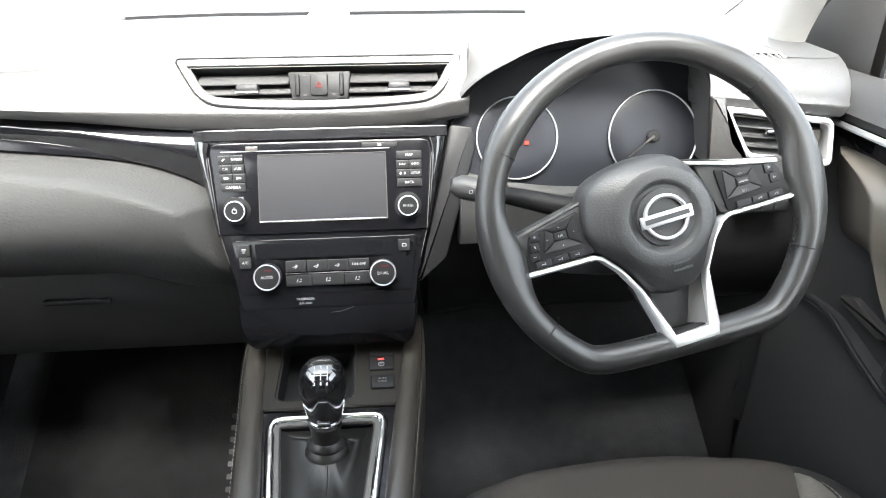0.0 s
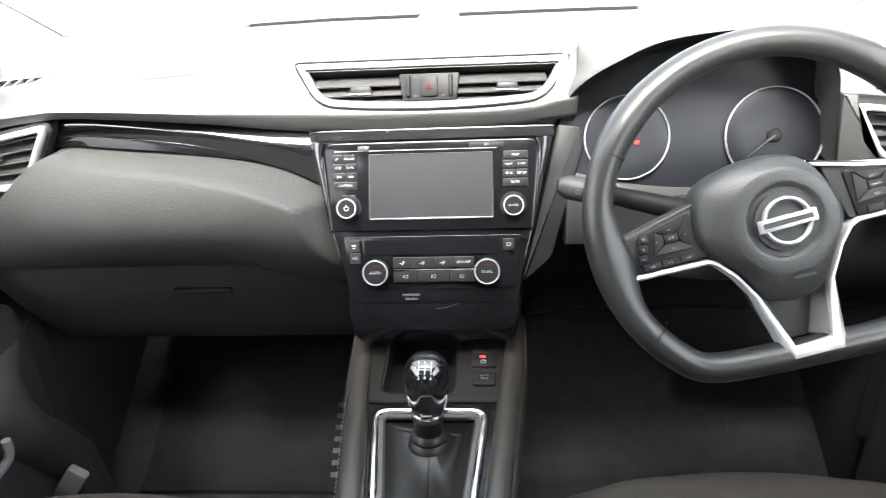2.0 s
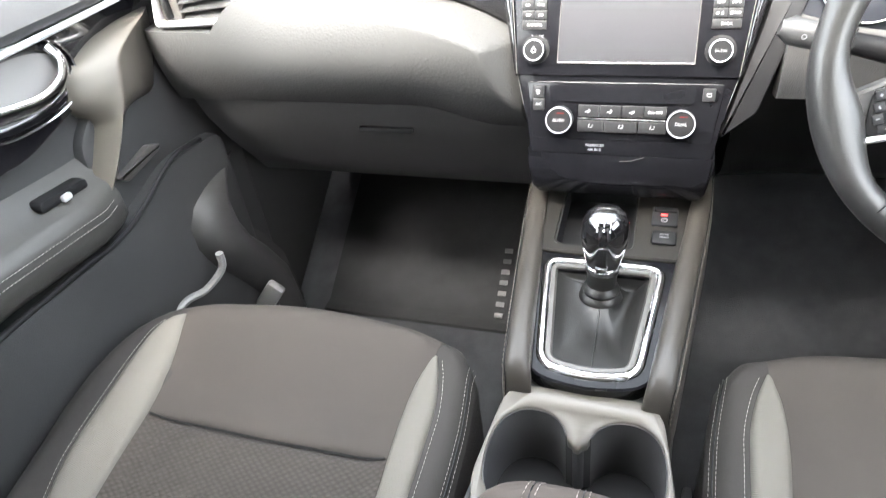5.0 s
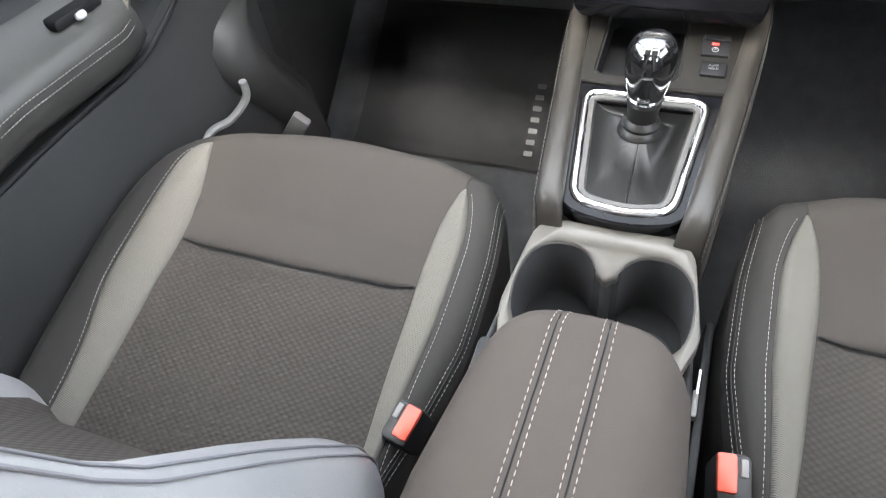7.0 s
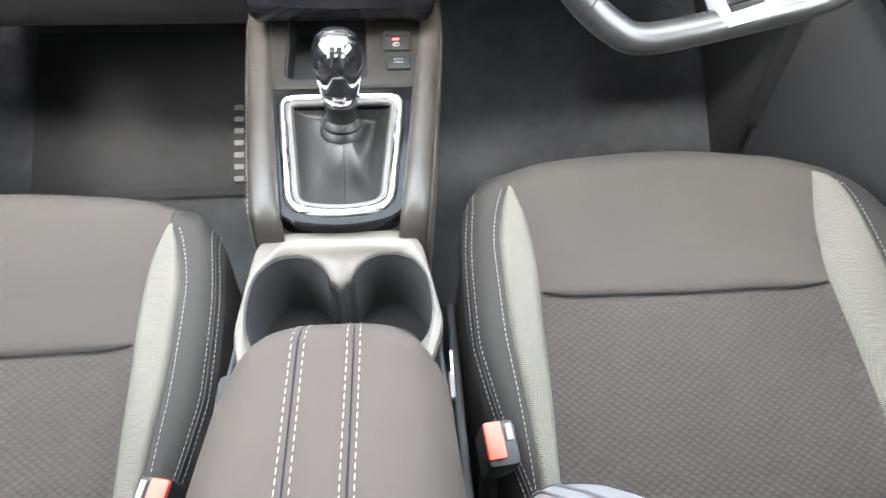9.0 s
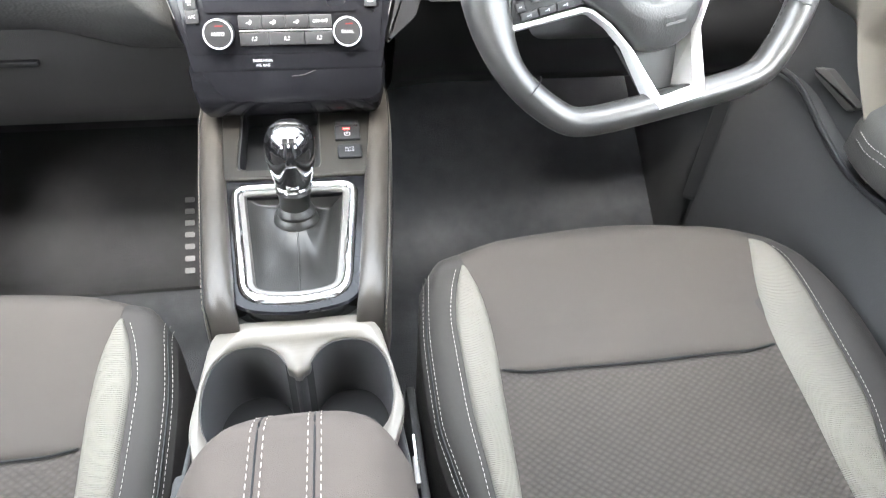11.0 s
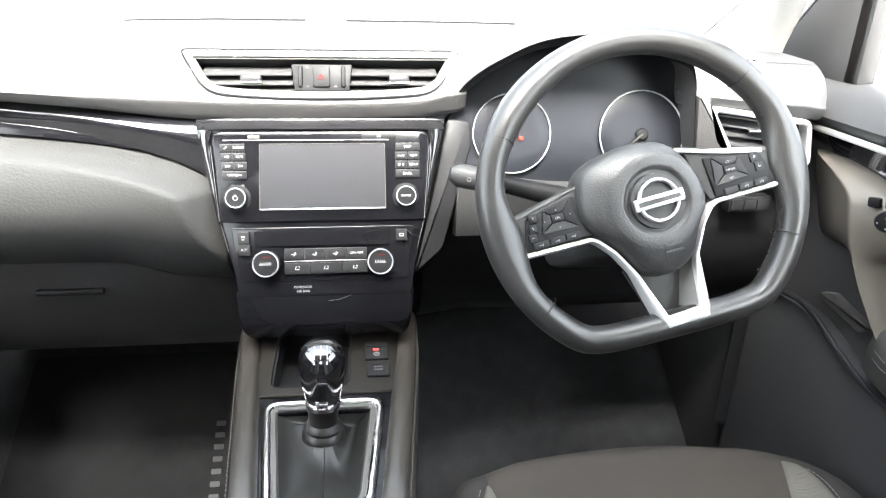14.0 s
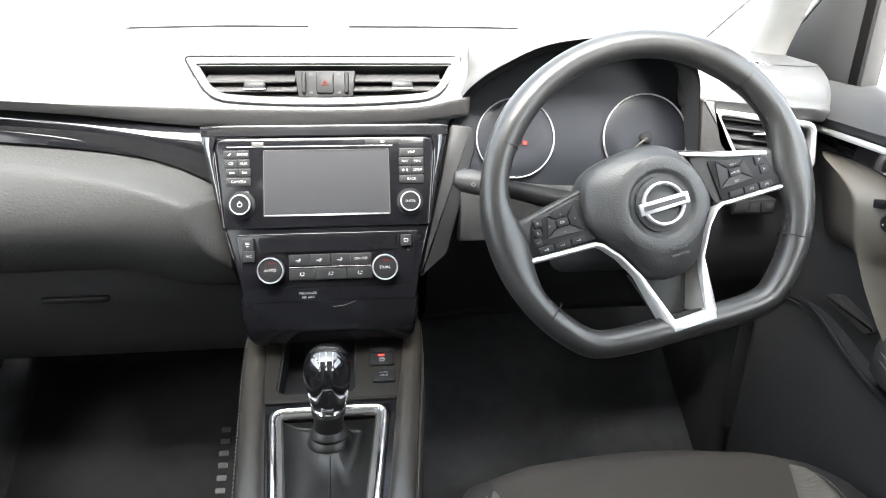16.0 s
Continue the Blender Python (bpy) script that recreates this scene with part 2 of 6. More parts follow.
def loft(bm, rings, closed=True, caps=(True, True)):
    """Joins rings of equal length. closed: each ring is a loop."""
    rows = [[bm.verts.new(p) for p in ring] for ring in rings]
    n = len(rows[0])
    for a, b in zip(rows, rows[1:]):
        for i in range(n if closed else n - 1):
            j = (i + 1) % n
            try:
                bm.faces.new((a[i], a[j], b[j], b[i]))
            except ValueError:
                pass
    if closed and caps[0]:
        bm.faces.new(rows[0])
    if closed and caps[1]:
        bm.faces.new(rows[-1][::-1])
    return bm


def plate(bm, pts, w0, w1, m=None, bevel=0.0):
    """A prism over a polygon from w0 to w1, with a rounded-over face."""
    rings = [[(x, y, w0) for x, y in pts]]
    if bevel:
        s = 1 if w1 > w0 else -1
        rings.append([(x, y, w1 - s * bevel) for x, y in pts])
        rings.append([(x, y, w1 - s * bevel * 0.3) for x, y in inset(pts, bevel * 0.3)])
        rings.append([(x, y, w1) for x, y in inset(pts, bevel)])
    else:
        rings.append([(x, y, w1) for x, y in pts])
    if m is not None:
        rings = [[m @ Vector(p) for p in ring] for ring in rings]
    return loft(bm, rings)


def hoop(bm, outer, inner, w0, w1, m=None, bevel=0.0):
    """A closed frame between two polygons of equal length."""
    if bevel:
        o2, i2 = inset(outer, bevel), inset(inner, -bevel)
        s = bevel if w1 > w0 else -bevel
        rings = [[(x, y, w0) for x, y in outer], [(x, y, w1 - s) for x, y in outer], [(x, y, w1) for x, y in o2],
                 [(x, y, w1) for x, y in i2], [(x, y, w1 - s) for x, y in inner], [(x, y, w0) for x, y in inner]]
    else:
        rings = [[(x, y, w0) for x, y in outer], [(x, y, w1) for x, y in outer], [(x, y, w1) for x, y in inner], [(x, y, w0) for x, y in inner]]
    if m is not None:
        rings = [[m @ Vector(p) for p in ring] for ring in rings]
    rings.append(rings[0])
    return loft(bm, rings, caps=(False, False))


def tube(bm, path, radius, seg=8, closed=False, flat=1.0):
    """A round bar along a path; radius may be a list."""
    n = len(path)
    pts = [Vector(p) for p in path]
    rings = []
    up = None
    for i, p in enumerate(pts):
        a = pts[i - 1] if (i or closed) else p
        b = pts[(i + 1) % n] if (i < n - 1 or closed) else p
        d = (b - a).normalized()
        if up is None:
            up = Vector((0, 0, 1)) if abs(d.z) < 0.9 else Vector((1, 0, 0))
        s = d.cross(up).normalized()
        up = s.cross(d).normalized()
        r = radius[i] if isinstance(radius, (list, tuple)) else radius
        rings.append([p + (s * math.cos(k * math.tau / seg) + up * math.sin(k * math.tau / seg) * flat) * r for k in range(seg)])
    if closed:
        rings.append(rings[0])
    return loft(bm, rings, caps=(not closed, not closed))


def revolve(bm, prof, m, seg=32):
    """A turned body: prof is a list of (radius, height) along w."""
    rings = [[m @ Vector((max(r, 1e-5) * math.cos(k * math.tau / seg), max(r, 1e-5) * math.sin(k * math.tau / seg), h)) for k in range(seg)] for r, h in prof]
    return loft(bm, rings)


def disc_ring(bm, r0, r1, w0, w1, m, seg=40):
    """A turned ring with a round section."""
    rm, rr, wm, wr = (r0 + r1) / 2, (r1 - r0) / 2, (w0 + w1) / 2, (w1 - w0) / 2
    rings = []
    for k in range(8):
        a = k * math.tau / 8
        r, h = rm + rr * math.cos(a), wm + wr * math.sin(a)
        rings.append([m @ Vector((r * math.cos(q * math.tau / seg), r * math.sin(q * math.tau / seg), h)) for q in range(seg)])
    rings.append(rings[0])
    return loft(bm, rings, caps=(False, False))


def sheet(bm, fn, us, vs, thick=0.0, down=(0, 0, -1)):
    """A surface fn(u, v) with its edge turned down by thick."""
    rows = [[bm.verts.new(fn(u, v)) for u in us] for v in vs]
    for a, b in zip(rows, rows[1:]):
        for i in range(len(us) - 1):
            bm.faces.new((a[i], a[i + 1], b[i + 1], b[i]))
    if thick:
        rim = rows[0] + [r[-1] for r in rows[1:]] + rows[-1][-2::-1] + [r[0] for r in rows[-2:0:-1]]
        low = {v: bm.verts.new(v.co + Vector(down) * thick) for r in rows for v in r}
        for i in range(len(rim)):
            j = (i + 1) % len(rim)
            bm.faces.new((rim[i], rim[j], low[rim[j]], low[rim[i]]))
        for a, b in zip(rows, rows[1:]):
            for i in range(len(us) - 1):
                bm.faces.new((low[a[i]], low[b[i]], low[b[i + 1]], low[a[i + 1]]))
    return bm


def cut(ob, cutter):
    """Cuts the closed bmesh out of a mesh object."""
    me = bpy.data.meshes.new("cutter")
    finish(cutter)
    if cutter.calc_volume(signed=True) < 0:
        bmesh.ops.reverse_faces(cutter, faces=cutter.faces)
    cutter.to_mesh(me)
    cutter.free()
    c = new("cutter", me)
    mod = ob.modifiers.new("cut", "BOOLEAN")
    mod.operation, mod.object, mod.solver, mod.use_self = "DIFFERENCE", c, "EXACT", True
    bpy.context.view_layer.update()
    made = bpy.data.meshes.new_from_object(ob.evaluated_get(bpy.context.evaluated_depsgraph_get()))
    ob.modifiers.remove(mod)
    ob.data = made
    bpy.data.objects.remove(c)
    return ob


def curve_of(keys, x):
    """A smooth line through (x, value) keys."""
    if x <= keys[0][0]:
        return keys[0][1]
    if x >= keys[-1][0]:
        return keys[-1][1]
    i = max(k for k in range(len(keys) - 1) if keys[k][0] <= x)
    (a, p), (b, q) = keys[i], keys[i + 1]
    d = (q - p) / (b - a)
    before = (p - keys[i - 1][1]) / (a - keys[i - 1][0]) if i else d
    after = (keys[i + 2][1] - q) / (keys[i + 2][0] - b) if i + 2 < len(keys) else d
    m0 = (before + d) / 2 if before * d > 0 else 0.0
    m1 = (after + d) / 2 if after * d > 0 else 0.0
    m0, m1 = (max(-3 * abs(d), min(3 * abs(d), m)) for m in (m0, m1))
    t, w = (x - a) / (b - a), b - a
    return p + t * w * m0 + t * t * (3 * (q - p) - w * (2 * m0 + m1)) + t ** 3 * (w * (m0 + m1) - 2 * (q - p))


def line_of(keys, x):
    if x <= keys[0][0]:
        return keys[0][1]
    for (a, p), (b, q) in zip(keys, keys[1:]):
        if x <= b:
            return p + (q - p) * (x - a) / (b - a)
    return keys[-1][1]


def steps(a, b, n):
    return [a + (b - a) * i / (n - 1) for i in range(n)]


def spline(pts, n=40, closed=False):
    """Catmull-Rom points through pts."""
    p = [Vector(q) for q in pts]
    m = len(p)
    out = []
    segs = m if closed else m - 1
    for i in range(segs):
        p1, p2 = p[i], p[(i + 1) % m]
        p0 = p[i - 1] if (i or closed) else p1
        p3 = p[(i + 2) % m] if (i + 2 < m or closed) else p2
        k = max(2, n // segs)
        for j in range(k):
            t = j / k
            out.append(0.5 * ((2 * p1) + (p2 - p0) * t + (2 * p0 - 5 * p1 + 4 * p2 - p3) * t * t + (3 * p1 - p0 - 3 * p2 + p3) * t ** 3))
    if not closed:
        out.append(p[-1])
    return out


def lettering(text, m, size, parent, mat=None, align="CENTER"):
    cu = bpy.data.curves.new("lettering", "FONT")
    cu.body, cu.size, cu.align_x, cu.align_y, cu.extrude, cu.resolution_u = text, size, align, "CENTER", 0.0001, 2
    tmp = new("lettering", cu)
    bpy.context.view_layer.update()
    me = bpy.data.meshes.new_from_object(tmp.evaluated_get(bpy.context.evaluated_depsgraph_get()))
    bpy.data.objects.remove(tmp)
    me.materials.clear()
    me.materials.append(mat or PRINT)
    me.transform(m)
    ob = new("lettering", me)
    ob.parent = parent
    ob.matrix_parent_inverse = parent.matrix_world.inverted()
    return ob


def stitches(bm, path, length=0.0055, gap=0.0035, r=0.0007):
    """Short raised threads along a path."""
    pts = [Vector(p) for p in path]
    d, pos = 0.0, 0.0
    for a, b in zip(pts, pts[1:]):
        seg = (b - a).length
        if seg < 1e-7:
            continue
        t = (b - a) / seg
        while pos < d + seg:
            s = a + t * (pos - d)
            tube(bm, [s, s + t * length * 0.5, s + t * length], [r * 0.6, r, r * 0.6], 5)
            pos += length + gap
        d += seg
    return bm


# ---- dashboard ----
LEAN = radians(20.5)
SF = frame_of((0.004, -0.025, 0.718), (0, math.sin(LEAN), math.cos(LEAN)), (0, -math.cos(LEAN), math.sin(LEAN))) @ Matrix.Scale(0.964, 4)
dash = thing("dashboard", (0, 0.1, 0.45), "dark grey soft-touch dashboard with glossy black trim", "dashboard")

LIP = [(-0.66, 0.774), (-0.60, 0.785), (-0.50, 0.803), (-0.44, 0.8095), (-0.405, 0.809), (-0.333, 0.803), (-0.262, 0.7955), (-0.19, 0.7855), (-0.145, 0.7805), (-0.09, 0.7775), (-0.02, 0.7765), (0.05, 0.7775), (0.112, 0.780), (0.15, 0.785), (0.17, 0.789), (0.44, 0.796), (0.458, 0.800), (0.60, 0.785), (0.66, 0.774)]
CREASE = [(-0.66, 0.790), (-0.60, 0.801), (-0.50, 0.815), (-0.44, 0.8205), (-0.396, 0.8195), (-0.324, 0.8150), (-0.255, 0.8095), (-0.19, 0.8055), (-0.11, 0.8010), (0.0, 0.7990), (0.06, 0.7993), (0.122, 0.8020), (0.142, 0.806), (0.157, 0.811), (0.17, 0.812), (0.44, 0.814), (0.458, 0.813), (0.60, 0.801), (0.66, 0.790)]
FRONT = [(-0.66, -0.034), (-0.40, -0.030), (-0.32, -0.026), (-0.255, -0.020), (-0.19, -0.014), (-0.11, -0.009), (0.142, -0.008), (0.20, -0.020), (0.47, -0.030), (0.66, -0.034)]
TOP = [(-0.66, 0.838), (-0.55, 0.841), (-0.45, 0.845), (-0.22, 0.858), (-0.16, 0.8635), (0.16, 0.8635), (0.24, 0.872), (0.40, 0.868), (0.47, 0.857), (0.55, 0.849), (0.61, 0.846), (0.66, 0.843)]
FAR_TOP = [(-0.66, 0.838), (-0.55, 0.842), (-0.45, 0.848), (-0.32, 0.8580), (-0.22, 0.8610), (-0.16, 0.8622), (0.16, 0.8622), (0.30, 0.8610), (0.47, 0.857), (0.55, 0.849), (0.61, 0.846), (0.66, 0.843)]


def top_pad(bm):
    """Soft top: a dark upright lip, a crease, a leaning face that carries the vent, then the flat top."""
    rings = []
    for x in [0.652 * math.sin(k / 80 * math.pi / 2) for k in range(-80, 81)]:
        lo, zc, yc, hi = line_of(LIP, x), line_of(CREASE, x), line_of(FRONT, x), curve_of(TOP, x)
        far = curve_of(FAR_TOP, x)
        h = hi - zc
        f = min(1.0, h / 0.06)
        q = min(1.0, max(0.0, (abs(x) - 0.585) / 0.075))
        back = 0.075 * (1 - math.sqrt(1 - 0.97 * q * q))
        r = min(1.0, max(0.0, min((x - 0.172) / 0.03, (0.455 - x) / 0.02)))
        hood_back = 0.13 * r * r * (3 - 2 * r)
        ring = [(0.06, lo + 0.004), (yc + 0.020, lo - 0.001), (yc + 0.010, lo), (yc + 0.0055, lo + 0.25 * (zc - lo)), (yc + 0.0015, zc - 0.0045 * f), (yc, zc - 0.0012 * f), (yc + 0.0006, zc + 0.0012 * f), (yc + 0.0026, zc + 0.0034 * f)]
        g = min(1.0, max(0.0, (abs(x) - (0.30 if x < 0 else 0.455)) / (0.18 if x < 0 else 0.04)))
        g = g * g * (3 - 2 * g)
        deep = 0.100 if x < 0 else 0.056
        for k in (0.1, 0.22, 0.36, 0.5, 0.65, 0.78, 0.88):
            lean = (yc + 0.0050 + 0.0325 * f * k, zc + 0.0034 * f + (h - 0.0034 * f - 0.005 * f) * k)
            turn = radians(90 * k)
            roll = (yc + 0.0030 + deep * (1 - math.cos(turn)), zc + 0.0034 * f + (h - 0.0034 * f) * math.sin(turn))
            ring.append((lean[0] + (roll[0] - lean[0]) * g, lean[1] + (roll[1] - lean[1]) * g))
        ring += [(yc + 0.037 * f * (1 - g) + (deep - 0.010) * g, hi - 0.0022 * f * (1 - g) - 0.0002 * g), (yc + 0.046 * f * (1 - g) + (deep + 0.002) * g, hi - 0.0004 * (1 - g) + 0.0004 * g), (yc + 0.062 * (1 - g) + (deep + 0.015) * g, hi + 0.001), (0.12, 0.5 * (hi + far) + 0.004), (0.25, far + 0.005), (0.38, far + 0.0035), (0.47, far - 0.006), (0.64, far - 0.026), (0.64, lo - 0.05), (0.3, lo - 0.02)]
        rings.append([(x, b + max(hood_back, back) * max(0.0, 1 - max(0.0, b) / 0.20), c) for b, c in ring])
    return loft(bm, rings)


pad = part("top_pad", top_pad(bmesh.new()), SOFT, dash, "grained soft dark grey dash top", angle=50)

# centre vent: a trapezoid with a bright frame
VF = frame_of((0.006, 0.009, 0.829), (0, 0.457, 0.889), (0, -0.889, 0.457)) @ Matrix.Scale(1.021, 4)
V_OUT = rounded([(-0.129, -0.0210), (-0.070, -0.0262), (0.0, -0.0280), (0.070, -0.0262), (0.1325, -0.0210), (0.1605, 0.0285), (-0.156, 0.0285)], [0.022, 0.05, 0.05, 0.05, 0.022, 0.007, 0.007], 5)
V_IN = inset(V_OUT, 0.0070)
cut(pad, plate(bmesh.new(), inset(V_OUT, 0.003), -0.050, 0.03, VF))
vent = part("centre_vent", hoop(bmesh.new(), V_OUT, V_IN, -0.010, 0.0045, VF, 0.0022), SILVER, dash, "wide centre air vent with satin silver surround")
# black tube stands in for the thin shadow line round the frame
part("gap_shadow", tube(bmesh.new(), [VF @ Vector((x, y, 0.0028)) for x, y in inset(V_OUT, -0.0006)], 0.0011, 5, closed=True), BUTTON, vent)
part("housing", hoop(bmesh.new(), inset(V_OUT, 0.0067), inset(V_OUT, 0.0092), -0.045, -0.0005, VF), HARD, vent)
part("backing", plate(bmesh.new(), inset(V_OUT, 0.0066), -0.048, -0.044, VF), PANEL, vent)
for side in (-1, 1):
    for k, (v, a, b) in enumerate(((0.0080, 0.034, 0.134), (-0.0030, 0.032, 0.128), (-0.0135, 0.031, 0.118))):
        bm = bmesh.new()
        box(bm, (side * (a + b) / 2, v, -0.010), (b - a, 0.0022, 0.023), None, 0.0007)
        bmesh.ops.rotate(bm, verts=bm.verts, cent=(0, v, -0.010), matrix=Matrix.Rotation(radians(40), 3, "X"))
        bmesh.ops.transform(bm, matrix=VF, verts=bm.verts)
        part("slat", bm, SLAT, vent)
    bm = box(bmesh.new(), (0.005 + side * 0.084, -0.0045, 0.000), (0.0245, 0.010, 0.010), VF, 0.003)
    part("tab", bm, KEY, vent)
    part("tab_edge", box(bmesh.new(), (0.005 + side * 0.084, -0.0098, 0.0042), (0.0245, 0.0018, 0.003), VF, 0.0006), CHROME, vent, "bright tab edge")
part("switch_block", plate(bmesh.new(), rounded([(-0.0300, -0.0180), (0.0315, -0.0178), (0.0352, 0.0132), (-0.0342, 0.0132)], 0.0022), -0.03, 0.0005, VF, 0.001), BUTTON, vent)
part("hazard_button", plate(bmesh.new(), rounded([(-0.0095, -0.0140), (0.0095, -0.0140), (0.0102, 0.0102), (-0.0098, 0.0102)], 0.0028), 0.0, 0.0032, VF, 0.0012), BUTTON, vent, "hazard warning button with red triangle")
tri = [(-0.0038, -0.0050), (0.0038, -0.0050), (0.0, 0.0012)]
part("triangle", hoop(bmesh.new(), tri, inset(tri, 0.0009), 0.003, 0.0039, VF), RED_MARK, vent)
for s in (-1, 1):
    part("thumb_wheel", box(bmesh.new(), (0.0005 + s * 0.0243, -0.0016, 0.001), (0.0050, 0.0255, 0.007), VF, 0.0024), BUTTON, vent)
    for v in (0.0092, -0.0128):
        part("mark", box(bmesh.new(), (s * 0.0160, v, 0.0006), (0.0034, 0.0026, 0.0005), VF), KEY, vent)

# demister slots at the foot of the windscreen
for a, b in ((-0.318, -0.034), (0.030, 0.312)):
    xs = steps(a, b, 14)
    cut(pad, loft(bmesh.new(), [[(x, 0.322, 0.835), (x, 0.322, 0.90), (x, 0.368, 0.90), (x, 0.368, 0.835)] for x in xs]))
    part("demister_slot", loft(bmesh.new(), [[(x, 0.321, 0.834), (x, 0.321, 0.842), (x, 0.362, 0.842), (x, 0.365, curve_of(FAR_TOP, x) + 0.0040), (x, 0.3675, curve_of(FAR_TOP, x) + 0.0040), (x, 0.3690, 0.834)] for x in xs]), BUTTON, dash, "dark windscreen demister slot")

# small side demisters in bright frames on the dash top
for s in (-1, 1):
    q = [(-0.543, 0.006), (-0.477, 0.025), (-0.475, 0.059), (-0.564, 0.057)] if s < 0 else [(0.5654, 0.0129), (0.572, 0.0453), (0.5144, 0.0433), (0.5226, 0.0076)]
    TV = Matrix(((1, 0, 0, 0), (0, 1, 0, 0), (-s * 0.06, 0.10, 1, (0.8423 if s < 0 else 0.8478) - 0.10 * 0.04 + 0.06 * (0.52 if s < 0 else 0.55)), (0, 0, 0, 1)))
    out = rounded(q, 0.006)
    part("side_demister", hoop(bmesh.new(), out, inset(out, 0.0032), -0.004, 0.0018, TV, 0.0008), RING, dash, "small side demister with silver frame")
    part("demister_sleeve", hoop(bmesh.new(), inset(out, 0.0030), inset(out, 0.0042), -0.020, 0.0004, TV), BUTTON, dash)
    cut(pad, plate(bmesh.new(), inset(out, 0.0020), -0.022, 0.03, TV))
    part("demister_backing", plate(bmesh.new(), inset(out, 0.0042), -0.021, -0.016, TV), BUTTON, dash)
    for k in range(5):
        t = 0.14 + 0.18 * k
        a = Vector(q[0]).lerp(Vector(q[1 if s < 0 else 3]), t)
        b = Vector(q[3 if s < 0 else 1]).lerp(Vector(q[2]), t)
        fin = [(-0.0030, -0.016), (0.0030, -0.016), (0.0012, 0.0004), (-0.0012, 0.0004)]
        part("demister_rib", loft(bmesh.new(), [[TV @ Vector((p.x + o, p.y, w)) for o, w in fin] for p in (a.lerp(b, 0.08), a.lerp(b, 0.92))]), SATIN, dash)

# glossy trim strip and padded glovebox lid on the passenger side


def pad_top(x):
    d = max(0.0, x + 0.44)
    edge = 0.7695 - 0.09 * d - 13.0 * d ** 5
    return edge if x > -0.44 else edge - 0.055 * min(1.0, (-0.44 - x) / 0.09) ** 1.8


def trim_strip(bm):
    """Glossy moulding: a bright upper shoulder, a hollow face and a rolled foot."""
    rings = []
    for x in steps(-0.50, -0.1340, 46):
        a, b = line_of(LIP, x) - 0.003, pad_top(x) + 0.0035
        h = a - b
        q = min(1.0, max(0.0, (x + 0.42) / 0.22))
        w = 0.16 + 0.10 * q
        rings.append([(x, 0.03, a), (x, 0.004, a), (x, -0.0015, a - 0.03 * h), (x, -0.006 - 0.004 * q, a - w * h), (x, -0.0070 - 0.004 * q, a - (w + 0.05) * h), (x, -0.0055 - 0.002 * q, a - 0.50 * h),
                      (x, -0.004, a - 0.72 * h), (x, -0.003, a - 0.90 * h), (x, 0.0, b), (x, 0.03, b)])
    return loft(bm, rings)


def strip_foot(bm):
    """Lower crescent of the moulding, leaning back towards the light."""
    rings = []
    for x in steps(-0.50, -0.20, 36):
        b = pad_top(x) + 0.0035
        k = math.sin(math.pi * min(1.0, max(0.0, (x + 0.53) / 0.33))) ** 0.8
        h = 0.0005 + 0.0125 * k
        rings.append([(x, 0.02, b + h), (x, 0.002 - 0.0080 * k, b + h), (x, 0.0015 - 0.0083 * k, b + h - 0.001), (x, 0.002 - 0.0112 * k, b + 0.001), (x, 0.002 - 0.010 * k, b - 0.001), (x, 0.02, b - 0.001)])
    return loft(bm, rings)


strip = part("gloss_strip", trim_strip(bmesh.new()), GLOSS, dash, "curved piano black trim strip", 60)
part("strip_foot", strip_foot(bmesh.new()), STACK, strip, angle=40)


def glove_pad(bm):
    """Bulging pad: a rounded main face met by a leaning shoulder along the top and the console side."""
    rings = []
    for x in [-0.648 + 0.532 * (1 - (1 - k / 110) ** 1.5) for k in range(111)]:
        t = pad_top(x)
        w = min(1.0, max(0.0, (x + 0.27) / 0.12))
        low = 0.600 - 0.025 * w * w * (3 - 2 * w)
        o = min(1.0, max(0.0, (x + 0.655) / 0.05))
        wide = 0.35 + 0.65 * math.sqrt(o * (2 - o))
        g = min(1.0, max(0.0, (x + 0.58) / 0.20))
        wide *= 0.50 + 0.50 * g * g * (3 - 2 * g)
        ring = [(x, 0.06, t)]
        for k in range(37):
            h = 1 - k / 36
            z = low + (t - low) * h
            q = (z - 0.694) / (0.085 if z > 0.694 else 0.694 - low)
            main = 0.072 * (1 - (0.60 * q * q if q > 0 else abs(q) ** 1.9)) * wide
            right = -(0.137 - (0.775 - z) * 0.21) + 0.004 - x
            lean = min(0.014 + 4.0 * (t - z) + 0.2 * min(1.0, max(0.0, (-0.43 - x) / 0.03)), 0.010 + 1.8 * max(0.0, right))
            e = 0.017
            m = max(0.0, e - abs(main - lean)) / e
            d = min(main, lean) - m * m * e * 0.25
            ring.append((x, 0.004 - d, z))
        rings.append(ring + [(x, 0.030, low), (x, 0.08, low)])
    return loft(bm, rings)


part("glovebox_pad", glove_pad(bmesh.new()), PADSKIN, dash, "bulging grained pad over the glovebox", 50)


def glovebox_lid(bm):
    rings = []
    for x in steps(-0.63, -0.105, 24):
        e = 0.012 * max(0.0, (x + 0.24) / 0.10)
        rings.append([(x, 0.10, 0.600), (x, 0.006 + e, 0.602), (x, 0.010 + e, 0.594), (x, 0.024 + e, 0.56), (x, 0.060 + e, 0.50), (x, 0.105, 0.44), (x, 0.13, 0.405), (x, 0.16, 0.395), (x, 0.30, 0.395), (x, 0.30, 0.598)])
    return loft(bm, rings)


lid = part("glovebox_lid", glovebox_lid(bmesh.new()), HARD, dash, "dark glovebox lid")
